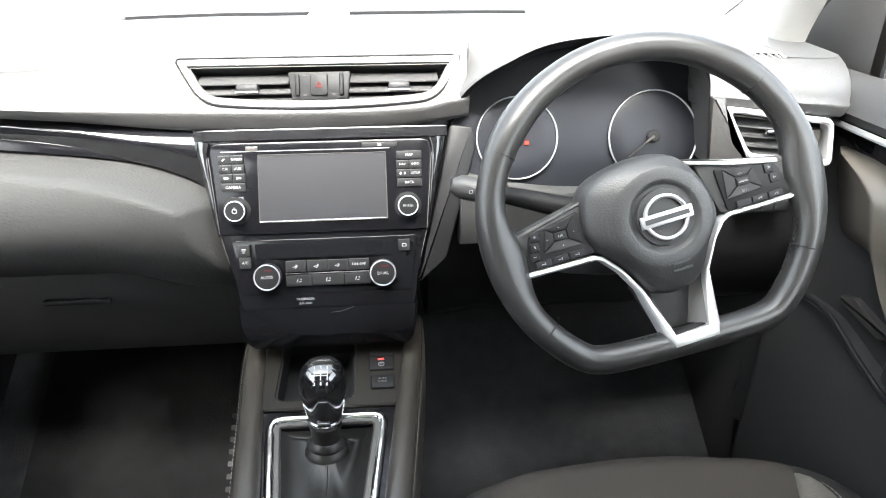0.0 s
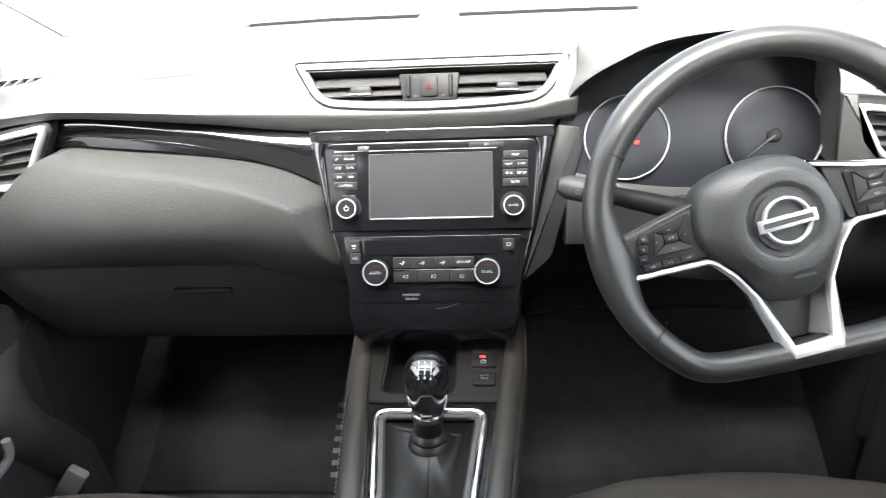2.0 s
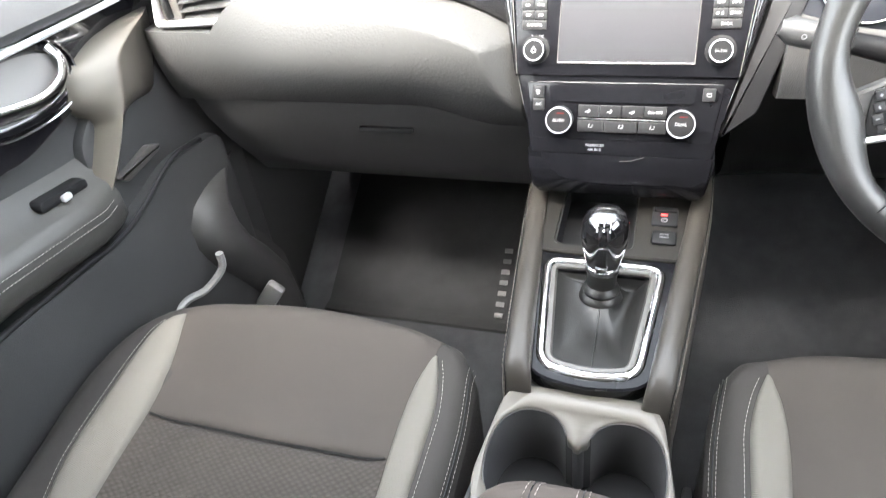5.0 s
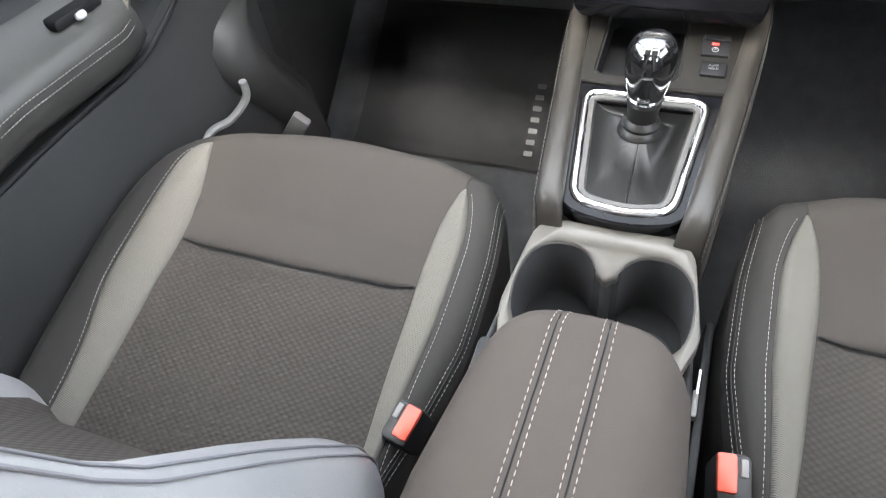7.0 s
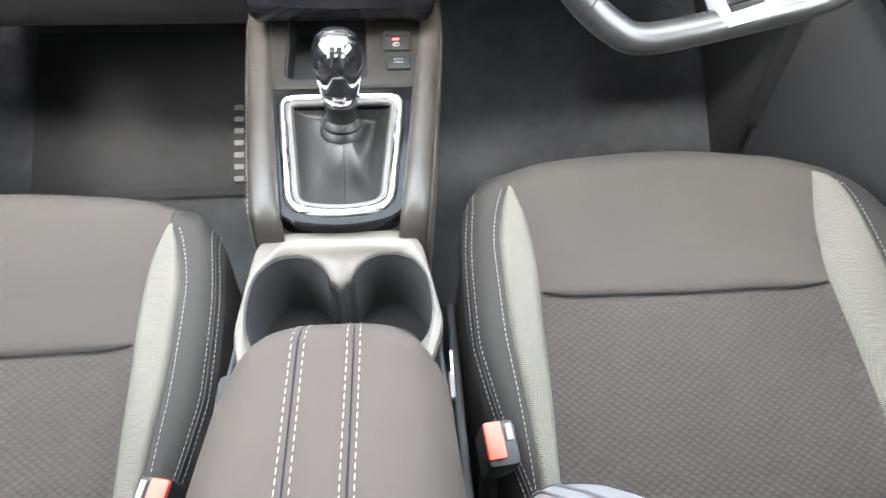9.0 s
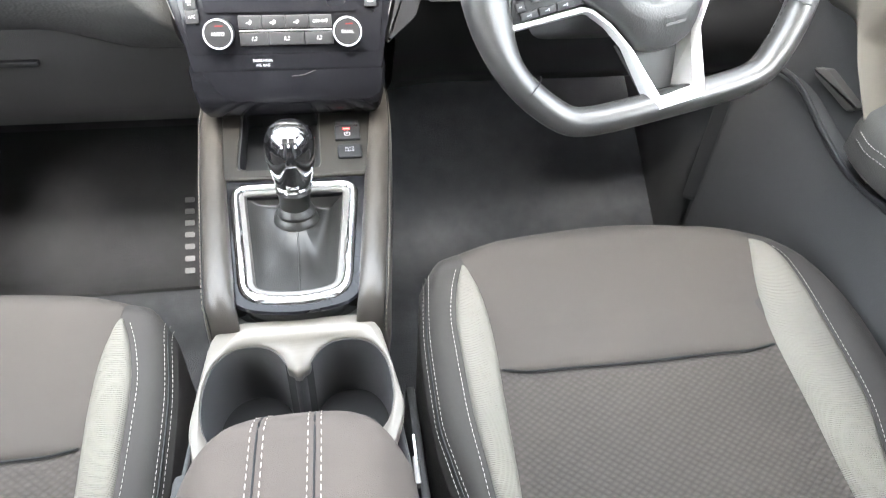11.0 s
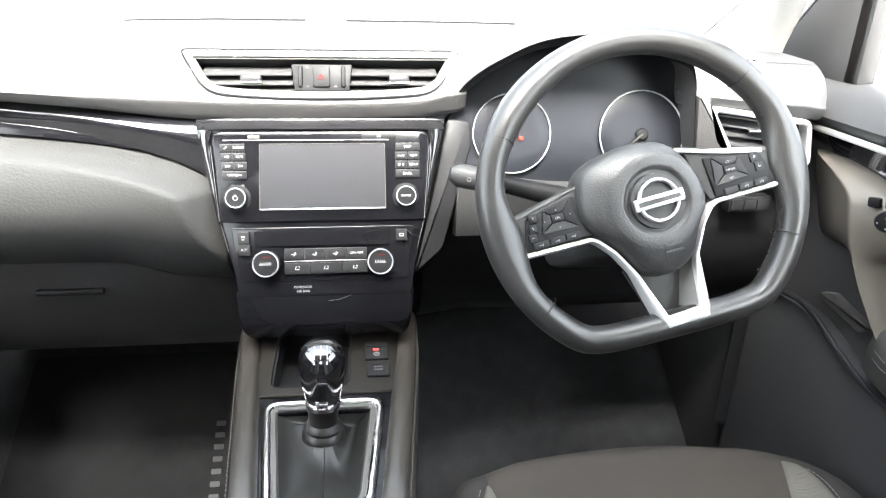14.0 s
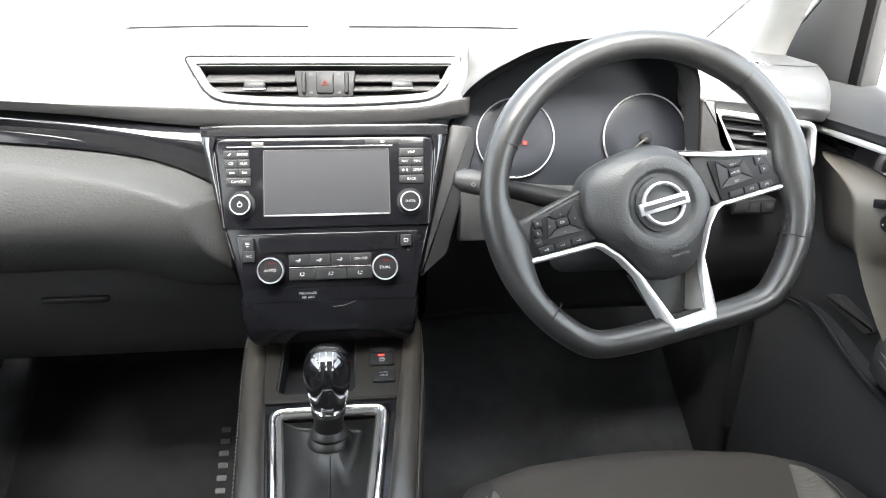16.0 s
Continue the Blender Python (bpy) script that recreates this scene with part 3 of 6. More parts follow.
part("latch", box(bmesh.new(), (-0.33, 0.026, 0.549), (0.085, 0.010, 0.008), None, 0.003), PANEL, lid)

# body of the dash behind the trims, driver's knee panel
bm = bmesh.new()
loft(bm, [[(x, 0.03, 0.79), (x, 0.05, 0.60), (x, 0.14, 0.45), (x, 0.55, 0.40), (x, 0.55, 0.79)] for x in (-0.645, -0.10)])
part("dash_core", bm, HARD, dash)


def knee_panel(bm):
    rings = []
    for x in steps(0.128, 0.645, 36):
        e = max(0.0, 1 - (x - 0.128) / 0.07)
        top = 0.792 if x < 0.165 else (0.70 if x < 0.46 else 0.735)
        y = 0.012 + 0.018 * (1 - e)
        rings.append([(x, 0.20, top), (x, y, top), (x, y - 0.012, top - 0.05), (x, y - 0.022, 0.63), (x, y - 0.010, 0.57), (x, y + 0.03, 0.50), (x, y + 0.10, 0.45), (x, 0.30, 0.42)])
    return loft(bm, rings)


part("knee_panel", knee_panel(bmesh.new()), PANEL, dash, "dark grained lower panel under the wheel")
part("side_flank", plate(bmesh.new(), rounded([(0.112, -0.125), (0.148, -0.095), (0.188, 0.040), (0.186, 0.066), (0.157, 0.070), (0.143, 0.0)], 0.006), -0.05, -0.004, SF, 0.003), PANEL, dash, "dark grey panel beside the radio")

# ---- centre stack: glossy bezel, radio, climate panel ----
B_OUT = rounded([(-0.1055, -0.150), (0.1060, -0.150), (0.110, -0.125), (0.1255, -0.058), (0.1540, 0.068), (-0.1505, 0.068), (-0.1245, -0.058), (-0.109, -0.125)], [0.004] * 8, 3)
part("stack_bezel", plate(bmesh.new(), B_OUT, -0.05, 0.0, SF, 0.003), STACK, dash, "piano black centre stack surround")
foot = [(0.1062, SF @ Vector((0, -0.1495, -0.0012))), (0.1045, Vector((0, -0.0805, 0.566))), (0.1020, Vector((0, -0.0830, 0.551))), (0.0995, Vector((0, -0.0810, 0.538))), (0.0965, Vector((0, -0.0720, 0.526))), (0.0945, Vector((0, -0.0560, 0.516))), (0.0940, Vector((0, -0.0300, 0.508)))]
part("stack_foot", loft(bmesh.new(), [[(0.004 - w, 0.02, p.z), (0.004 - w, p.y + 0.004, p.z), (0.008 - w, p.y, p.z), (w, p.y, p.z), (0.004 + w, p.y + 0.004, p.z), (0.004 + w, 0.02, p.z)] for w, p in foot]), STACK, dash, "glossy black foot of the stack curving back over the bin", 50)
cap = [(0.0690, -0.02), (0.0690, 0.0022), (0.0687, 0.0029), (0.0672, 0.0035), (0.0640, 0.0040), (0.0600, 0.0044), (0.0562, 0.0047), (0.0549, 0.0038), (0.0545, -0.02)]
part("stack_cap", loft(bmesh.new(), [[SF @ Vector((x, v, w - 0.004 * (abs(x) / 0.152) ** 8)) for v, w in cap] for x in steps(-0.1490, 0.1525, 40)]), GLOSS, dash, "glossy black top edge of the centre stack", 12)
for s in (-1, 1):
    part("bezel_edge", tube(bmesh.new(), [SF @ Vector(p) for p in ((s * 0.1325, 0.036, 0.0052), (s * 0.1245, -0.055, 0.0052))], 0.0006, 6), SATIN_DARK, dash)
    part("bezel_edge", tube(bmesh.new(), [SF @ Vector(p) for p in ((s * 0.1235, -0.060, 0.002), (s * 0.1155, -0.092, 0.002))], 0.0005, 6), SATIN_DARK, dash)

for s in (-1, 1):
    pairs = [((s * 0.1252, -0.0575), (s * 0.1268, -0.0575)), ((s * 0.1318, 0.010), (s * 0.1400, 0.010)), ((s * 0.1345, 0.040), (s * 0.1462, 0.040)), ((s * 0.1310, 0.0535), (s * 0.1490, 0.0560))]
    part("bezel_frame", loft(bmesh.new(), [[SF @ Vector(p) for p in ((*a, -0.003), (*a, 0.0050), (a[0] * 0.8 + b[0] * 0.2, a[1] * 0.8 + b[1] * 0.2, 0.0060), (a[0] * 0.4 + b[0] * 0.6, a[1] * 0.4 + b[1] * 0.6, 0.0046), (*b, 0.0012), (*b, -0.003))] for a, b in pairs]), GLOSS, dash, "glossy black cheek beside the radio", 60)
radio = part("radio", plate(bmesh.new(), rounded([(-0.1245, -0.057), (0.1245, -0.057), (0.1335, 0.0535), (-0.1320, 0.0535)], [0.004, 0.004, 0.014, 0.014]), -0.01, 0.0035, SF, 0.002), STACK, dash, "black infotainment unit with dark screen")
part("screen_frame", hoop(bmesh.new(), rounded([(-0.0775, -0.0430), (0.0775, -0.0430), (0.0775, 0.0385), (-0.0755, 0.0385)], 0.002), rounded([(-0.0760, -0.0412), (0.0760, -0.0412), (0.0765, 0.0376), (-0.0745, 0.0376)], 0.002), 0.002, 0.0046, SF, 0.0006), SATIN_DARK, radio, "thin grey screen frame")
part("screen_edge", box(bmesh.new(), (0, -0.0418, 0.0046), (0.152, 0.0014, 0.0012), SF, 0.0004), CHROME, radio, "bright lower screen edge")
part("screen", plate(bmesh.new(), rounded([(-0.0761, -0.0413), (0.0761, -0.0413), (0.0766, 0.0377), (-0.0746, 0.0377)], 0.002), 0.0, 0.0039, SF), SCREEN, radio, "switched-off dark grey display")
part("disc_slot", box(bmesh.new(), (-0.018, 0.0427, 0.0036), (0.200, 0.0010, 0.0014), SF), RING, radio)
part("eject_button", box(bmesh.new(), (-0.0815, 0.0456, 0.004), (0.0140, 0.0056, 0.003), SF, 0.0008), SATIN_DARK, radio)
part("card_slot", box(bmesh.new(), (0.070, 0.0470, 0.0037), (0.042, 0.0058, 0.0012), SF, 0.0004), KEY, radio)
lettering("SD", SF @ Matrix.Translation((0.070, 0.0470, 0.0047)), 0.0046, radio)


def key(u, v, w, h, parent, text="", size=0.0046, mat=None, proud=0.0060, fr=None):
    fr = fr or SF
    b = part("button", plate(bmesh.new(), rounded([(u - w / 2, v - h / 2), (u + w / 2, v - h / 2), (u + w / 2, v + h / 2), (u - w / 2, v + h / 2)], 0.0008, 2), 0.002, proud, fr, 0.0008), mat or KEY, parent)
    if text:
        lettering(text, fr @ Matrix.Translation((u, v, proud + 0.0002)), size, b)
    return b


def icon(parts, fr, parent, mat=None):
    """A small printed sign of bars: (u, v, width, height, turn)."""
    for u, v, w, h, a in parts:
        part("printed_bar", box(bmesh.new(), (0, 0, 0), (w, h, 0.0003), fr @ Matrix.Translation((u, v, 0)) @ Matrix.Rotation(radians(a), 4, "Z")), mat or PRINT, parent)


ROWS = (0.0335, 0.0225, 0.0115, 0.0005)
for r, pair in enumerate((("", "RADIO"), ("CD", "AUX"), ("", ""))):
    for c, txt in enumerate(pair):
        key(-0.1145 + 0.0150 * c + 0.0016 * r * 0.6, ROWS[r], 0.0146, 0.0100, radio, txt, 0.0042)
key(-0.1052, ROWS[3], 0.0290, 0.0100, radio, "CAMERA", 0.0046)
F7 = SF @ Matrix.Translation((0, 0, 0.0063))
icon([(-0.1150, 0.0335, 0.0042, 0.0011, 40)], F7, radio)
for u in (-0.1130, -0.0980):
    icon([(u - 0.002, 0.0115, 0.0008, 0.0030, 0), (u, 0.0115, 0.0020, 0.0020, 45), (u + 0.002, 0.0115, 0.0020, 0.0020, 45)], F7, radio)
key(0.1052, ROWS[0], 0.0300, 0.0100, radio, "MAP", 0.0046)
for r, pair in ((1, ("NAV", "INFO")), (2, ("", "SETUP"))):
    for c, txt in enumerate(pair):
        key(0.0970 + 0.0155 * c, ROWS[r], 0.0150, 0.0100, radio, txt, 0.0040)
icon([(0.0945, 0.0115, 0.0026, 0.0026, 45), (0.0995, 0.0115, 0.0020, 0.0028, 0)], F7, radio)
key(0.1048, ROWS[3], 0.0300, 0.0100, radio, "BACK", 0.0044)
for u, txt in ((-0.1031, ""), (0.1019, "ENTER")):
    KM = SF @ Matrix.Translation((u, -0.0275, 0))
    k = part("rotary_knob", revolve(bmesh.new(), [(0.0165, 0.002), (0.0165, 0.0042), (0.0126, 0.0048), (0.0122, 0.0150), (0.0108, 0.0166), (0.0, 0.0168)], KM, 36), PANEL, radio, "rotary knob with bright ring")
    part("knob_ring", disc_ring(bmesh.new(), 0.0106, 0.0124, 0.0138, 0.0170, KM), RING, k)
    if txt:
        lettering(txt, KM @ Matrix.Translation((0, 0, 0.0171)), 0.0042, k)
    else:
        bm = bmesh.new()
        disc_ring(bm, 0.0022, 0.0031, 0.0167, 0.0172, KM, 20)
        box(bm, (0, 0.0028, 0.0171), (0.0008, 0.0034, 0.0004), KM)
        part("power_sign", bm, PRINT, k)
lettering("VOLUME", SF @ Matrix.Translation((-0.1015, -0.0125, 0.0038)), 0.0040, radio, PRINT_DIM)

climate = part("climate_panel", plate(bmesh.new(), rounded([(-0.1035, -0.131), (0.1035, -0.131), (0.112, -0.064), (-0.112, -0.064)], 0.004), -0.01, 0.0010, SF, 0.0008), STACK, dash, "black climate control panel")
part("display_window", plate(bmesh.new(), rounded([(-0.083, -0.0865), (0.080, -0.0865), (0.082, -0.0685), (-0.085, -0.0685)], 0.002), 0.0, 0.0034, SF), STACK, climate)
for u, s in ((-0.0975, 1), (0.0955, 1)):
    key(u, -0.0755, 0.0135, 0.0140, climate)
key(-0.0965, -0.0905, 0.0135, 0.0135, climate, "A/C", 0.0046)
icon([(-0.0975, -0.0740, 0.0050, 0.0008, 0), (-0.0975, -0.0755, 0.0050, 0.0008, 0), (-0.0975, -0.0780, 0.0034, 0.0008, 0), (0.0955, -0.0740, 0.0050, 0.0007, 0), (0.0955, -0.0772, 0.0050, 0.0007, 0), (0.0931, -0.0756, 0.0007, 0.0032, 0), (0.0979, -0.0756, 0.0007, 0.0032, 0)], F7, climate)
for u, txt in ((-0.0703, "AUTO"), (0.0684, "DUAL")):
    KM = SF @ Matrix.Translation((u, -0.1080, 0))
    k = part("rotary_knob", revolve(bmesh.new(), [(0.0160, 0.001), (0.0160, 0.012), (0.0135, 0.0158), (0.0, 0.0160)], KM, 40), PANEL, climate, "temperature dial with bright ring")
    part("knob_ring", disc_ring(bmesh.new(), 0.0142, 0.0160, 0.0125, 0.0166, KM), RING, k)
    lettering(txt, KM @ Matrix.Translation((0, 0, 0.0163)), 0.0052, k)
    part("temperature_mark", box(bmesh.new(), (0.002, 0.0085, 0.0162), (0.0085, 0.0012, 0.0004), KM), RED_MARK, k)
for c in range(4):
    key(-0.0365 + 0.0253 * c, -0.0968, 0.0246, 0.0135, climate, "ON-OFF" if c == 3 else "", 0.0046)
for c, (u, w) in enumerate(((-0.0335, 0.0305), (0.0015, 0.0380), (0.0370, 0.0310))):
    key(u, -0.1145, w, 0.0135, climate)
part("key_line", box(bmesh.new(), (0.0015, -0.1058, 0.0062), (0.101, 0.0018, 0.002), SF, 0.0005), CHROME, climate, "thin bright line between the keys")
for u in (-0.0365, -0.0112, 0.0141):
    icon([(u - 0.0015, -0.0972, 0.0052, 0.0008, 12), (u + 0.0012, -0.0958, 0.0030, 0.0008, -40), (u, -0.0985, 0.0030, 0.0008, 35)], F7, climate)
for u in (-0.0335, 0.0015, 0.0370):
    icon([(u - 0.0018, -0.1140, 0.0008, 0.0042, -20), (u + 0.0010, -0.1158, 0.0036, 0.0008, 10), (u + 0.0024, -0.1128, 0.0022, 0.0008, -30)], F7, climate)
lettering("PASSENGER", SF @ Matrix.Translation((-0.0275, -0.1382, 0.0004)), 0.0042, dash, PRINT_DIM)
lettering("AIR BAG", SF @ Matrix.Translation((-0.0275, -0.1434, 0.0004)), 0.0042, dash, PRINT_DIM)
part("gloss_notch", tube(bmesh.new(), [SF @ Vector(p) for p in ((0.003, -0.1560, 0.0006), (0.016, -0.1550, 0.0006), (0.031, -0.1500, 0.0006))], 0.0003, 5), SATIN_DARK, dash)


# ---- outer vents at both ends of the dash ----
def outer_vent(s):
    OF = Matrix.Translation((0, -0.022, 0)) @ Matrix(((1, 0, 0, 0), (0, 0, -1, 0), (0, 1, 0, 0), (0, 0, 0, 1)))
    q = [(-0.606, 0.7745), (-0.446, 0.806), (-0.498, 0.7235), (-0.621, 0.7185)] if s < 0 else [(0.614, 0.782), (0.470, 0.8015), (0.514, 0.733), (0.625, 0.722)]
    if s > 0:
        q = q[::-1]
    out = rounded(q, [0.012, 0.016, 0.016, 0.012] if s < 0 else [0.012, 0.016, 0.016, 0.012][::-1])
    v = part("side_vent", hoop(bmesh.new(), out, inset(out, 0.0070), -0.012, 0.008, OF, 0.0025), SILVER, dash, "angular side air vent in a silver frame")
    house = inset(out, -0.004 if s < 0 else -0.0015)
    part("housing", hoop(bmesh.new(), house, inset(out, 0.001), -0.045, 0.000, OF, 0.0015 if s < 0 else 0.0005), HARD, v)
    part("backing", plate(bmesh.new(), inset(out, 0.004), -0.045, -0.030, OF), PANEL, v)
    for k in range(5):
        t = 0.13 + 0.185 * k
        a = Vector(q[0]).lerp(Vector(q[3]), t) if s < 0 else Vector(q[3]).lerp(Vector(q[0]), t)
        b = Vector(q[1]).lerp(Vector(q[2]), t) if s < 0 else Vector(q[2]).lerp(Vector(q[1]), t)
        a, b = a.lerp(b, 0.22), a.lerp(b, 0.96)
        bm = bmesh.new()
        ring = [(-0.0010, -0.018), (0.0010, -0.018), (0.0010, -0.002), (-0.0010, -0.002)]
        loft(bm, [[OF @ Vector((p.x, p.y + o - w * 0.55 - 0.004, w)) for o, w in ring] for p in (a, b)])
        part("slat", bm, SLAT, v)
    c = sum((Vector(p) for p in q), Vector((0, 0))) / 4
    part("tab", box(bmesh.new(), (c.x - s * 0.008, c.y + 0.008, 0.001), (0.030, 0.0055, 0.008), OF, 0.002), CHROME, v, "bright vane tab")
    part("wheel_cheek", box(bmesh.new(), (s * 0.5915, 0.744, -0.008), (0.030, 0.048, 0.014), OF, 0.003), SATIN_DARK, v)
    part("thumb_wheel", box(bmesh.new(), (s * 0.5935, 0.744, 0.001), (0.0095, 0.030, 0.010), OF, 0.004), PANEL, v)


outer_vent(-1)
outer_vent(1)

# ---- instrument cluster and its hood ----
ARCH = spline([(0.146, 0.7925), (0.157, 0.803), (0.175, 0.830), (0.205, 0.857), (0.248, 0.878), (0.300, 0.887), (0.360, 0.889), (0.404, 0.882), (0.430, 0.862), (0.442, 0.838), (0.446, 0.810), (0.450, 0.780), (0.455, 0.735)], 66)


def tuck(x, y):
    """The hood's edge starts flush in the dash face and then comes forward."""
    k = min(1.0, max(0.0, (x - 0.146) / 0.075))
    return 0.046 * (1 - k * k * (3 - 2 * k)) * min(1.0, max(0.0, 1 - (y + 0.049) / 0.12))


def arch_ring(y, k, dz=0.0, wide=1.0):
    return [(0.315 + (p.x - 0.315) * k * (wide if p.x > 0.315 else 1.0), y + tuck(p.x, y), 0.78 + (p.y - 0.78) * k + dz) for p in ARCH]


def hood_ring(t):
    """The hood's skin at depth t, sweeping from the arch back into the dash top."""
    ring = []
    rise = min(1.0, max(0.0, (t - 0.22) / 0.45))
    rise = rise * rise * (3 - 2 * rise)
    for p in ARCH:
        x = 0.315 + (p.x - 0.315) * (1.004 + 0.10 * t)
        flush = curve_of(TOP, x) + 0.0066 - 0.005 * t ** 3
        z = p.y + (flush - p.y) * (rise if p.y < flush else max(0.0, t * 1.25 - 0.25))
        y = -0.046 + 0.24 * t
        ring.append((x, y + tuck(p.x, y), z))
    return ring


bm = bmesh.new()
rings = [hood_ring(t) for t in (1.0, 0.85, 0.7, 0.55, 0.42, 0.32, 0.24, 0.17, 0.11, 0.06, 0.025)] + [arch_ring(-0.046, 1.000, -0.001), arch_ring(-0.0490, 0.990, -0.002)]
loft(bm, rings, closed=False)
hood = part("cluster_hood", bm, SOFT, dash, "arched dark hood over the instruments", 50)
bm = bmesh.new()
loft(bm, [arch_ring(-0.0490, 0.990, -0.002), arch_ring(-0.0485, 0.980, -0.002, 1.01), arch_ring(-0.040, 0.950, -0.004, 1.07), arch_ring(-0.015, 0.915, -0.008, 1.19), arch_ring(0.035, 0.88, -0.010, 1.33)], closed=False)
part("hood_lining", bm, BUTTON, hood, "matt black inside of the hood", 50)
CF = frame_of((0, 0.0, 0.76), (0, math.sin(radians(18)), math.cos(radians(18))), (0, -math.cos(radians(18)), math.sin(radians(18))))
face = [(0.315 + (p.x - 0.315) * (0.93 if p.x < 0.315 else 1.15), (p.y - 0.77) * 0.93) for p in ARCH[::2]]
face += [(0.470, -0.06), (0.40, -0.075), (0.24, -0.075), (0.175, -0.05)]
cluster = part("instrument_panel", plate(bmesh.new(), face[::-1], -0.02, -0.002, CF), LENS, dash, "dark instrument cluster with two round dials")
for u, v, r, name in ((0.236, 0.001, 0.0488, "rev_counter"), (0.4035, -0.001, 0.0550, "speedometer")):
    DM = CF @ Matrix.Translation((u, v, 0))
    d = part(name, revolve(bmesh.new(), [(r, -0.004), (r, 0.001), (r * 0.98, 0.0015), (r * 0.6, 0.0008), (0.0, 0.0006)], DM, 48), LENS, cluster)
    part("dial_ring", disc_ring(bmesh.new(), r - 0.0009, r + 0.0009, 0.000, 0.0045, DM, 56), SILVER, d, "thin bright dial ring")
    part("needle_hub", revolve(bmesh.new(), [(0.008, 0.0005), (0.008, 0.004), (0.006, 0.006), (0.0, 0.0062)], DM, 24), PANEL, d)
    a = radians(218)
    nb = tube(bmesh.new(), [DM @ Vector((0.0, 0.0, 0.006)), DM @ Vector((math.cos(a) * r * 0.72, math.sin(a) * r * 0.72, 0.005))], [0.0016, 0.0006], 6)
    part("needle", nb, SATIN_DARK, d)
    bm = bmesh.new()
    for k in range(19):
        b = radians(225 - 15 * k)
        box(bm, (0, 0, 0), (0.0045 if k % 2 == 0 else 0.0025, 0.0006, 0.0003), DM @ Matrix.Rotation(b, 4, "Z") @ Matrix.Translation((r * 0.88, 0, 0.0018)))
    part("scale_marks", bm, KEY, d)
part("warning_light", box(bmesh.new(), (0.2475, -0.0050, 0.0030), (0.0052, 0.0046, 0.0008), CF, 0.0003), AMBER_LED, cluster, "lit orange warning symbol")
bm = bmesh.new()
loft(bm, [[(x, 0.03, 0.700), (x, -0.010, 0.706 + 0.02 * abs((x - 0.315) / 0.15) ** 2), (x, -0.048, 0.690 + 0.02 * abs((x - 0.315) / 0.15) ** 2), (x, -0.035, 0.64), (x, 0.03, 0.62)] for x in steps(0.165, 0.468, 20)])
part("cluster_sill", bm, SOFT, dash, angle=50)
part("flank_insert", plate(bmesh.new(), rounded([(0.464, 0.728), (0.516, 0.732), (0.490, 0.760), (0.472, 0.811), (0.4555, 0.813)], [0.002, 0.004, 0.004, 0.002, 0.002]), -0.007, 0.0, Matrix.Translation((0, -0.034, 0)) @ Matrix(((1, 0, 0, 0), (0, 0, -1, 0), (0, 1, 0, 0), (0, 0, 0, 1))), 0.003), SOFT, dash, "smooth grey trim beside the instruments")
sw = part("knee_switch", box(bmesh.new(), (0.560, -0.006, 0.668), (0.060, 0.02, 0.022), None, 0.003), PANEL, dash)
for k in range(3):
    part("button", box(bmesh.new(), (0.542 + 0.018 * k, -0.0165, 0.668), (0.0165, 0.0025, 0.014), None, 0.0008), KEY, sw)

# ---- steering column, stalk and wheel ----
TILT = radians(23.6)
WN = Vector((0, -math.cos(TILT), math.sin(TILT)))
WC = Vector((0.340, -0.177, 0.742))
WF0 = frame_of(WC, (0, math.sin(TILT), math.cos(TILT)), WN) @ Matrix.Scale(0.967, 4)
WF = WF0 @ Matrix.Rotation(radians(14.6), 4, "Z")
column = thing("steering_column", WC - WN * 0.12, "dark plastic steering column shroud with a control stalk", "steering column")
cs = [rounded([(-0.050 * k, -0.062 * k), (0.050 * k, -0.062 * k), (0.056 * k, 0.030 * k), (-0.056 * k, 0.030 * k)], 0.022) for k in (0.80, 0.95, 1.05, 1.15)]
part("shroud", loft(bmesh.new(), [[WF0 @ Vector((x, y - 0.012, w)) for x, y in ring] for ring, w in zip(cs, (-0.035, -0.045, -0.09, -0.20))]), HARD, column, angle=60)
st = part("stalk", tube(bmesh.new(), [(0.300, -0.105, 0.708), (0.262, -0.100, 0.714), (0.225, -0.096, 0.722), (0.200, -0.093, 0.727), (0.176, -0.091, 0.732), (0.158, -0.090, 0.735), (0.150, -0.090, 0.7365)], [0.012, 0.012, 0.0105, 0.0095, 0.0125, 0.0125, 0.008], 16), BUTTON, column, "light switch stalk with white marks")
part("stalk_end", tube(bmesh.new(), [(0.196, -0.0935, 0.728), (0.190, -0.093, 0.729), (0.158, -0.090, 0.7355), (0.148, -0.090, 0.738)], [0.0105, 0.0135, 0.0135, 0.007], 18), HARD, st)
part("stalk_mark", disc_ring(bmesh.new(), 0.0017, 0.0024, 0.0, 0.0006, frame_of((0.168, -0.1045, 0.7345), (0, 0.1, 1), (0, -1, 0.1)), 18), PRINT_DIM, st)
part("lamp_sign", box(bmesh.new(), (0.184, -0.1055, 0.734), (0.007, 0.001, 0.006), None), PRINT, st)

wheel = thing("steering_wheel", WC, "black leather flat-bottomed steering wheel with silver spokes, turned slightly", "steering wheel")


def rim_line(n=120):
    pts = []
    for k in range(n):
        a = k * math.tau / n
        x, y = 0.1690 * math.cos(a), (0.1610 if a < math.pi else 0.1720) * math.sin(a)
        flat = -0.1445 - 0.045 * x
        if y < flat + 0.012:
            y = flat + 0.012 * math.exp((y - flat - 0.012) / 0.012)
        pts.append((x, y, 0))
    return pts


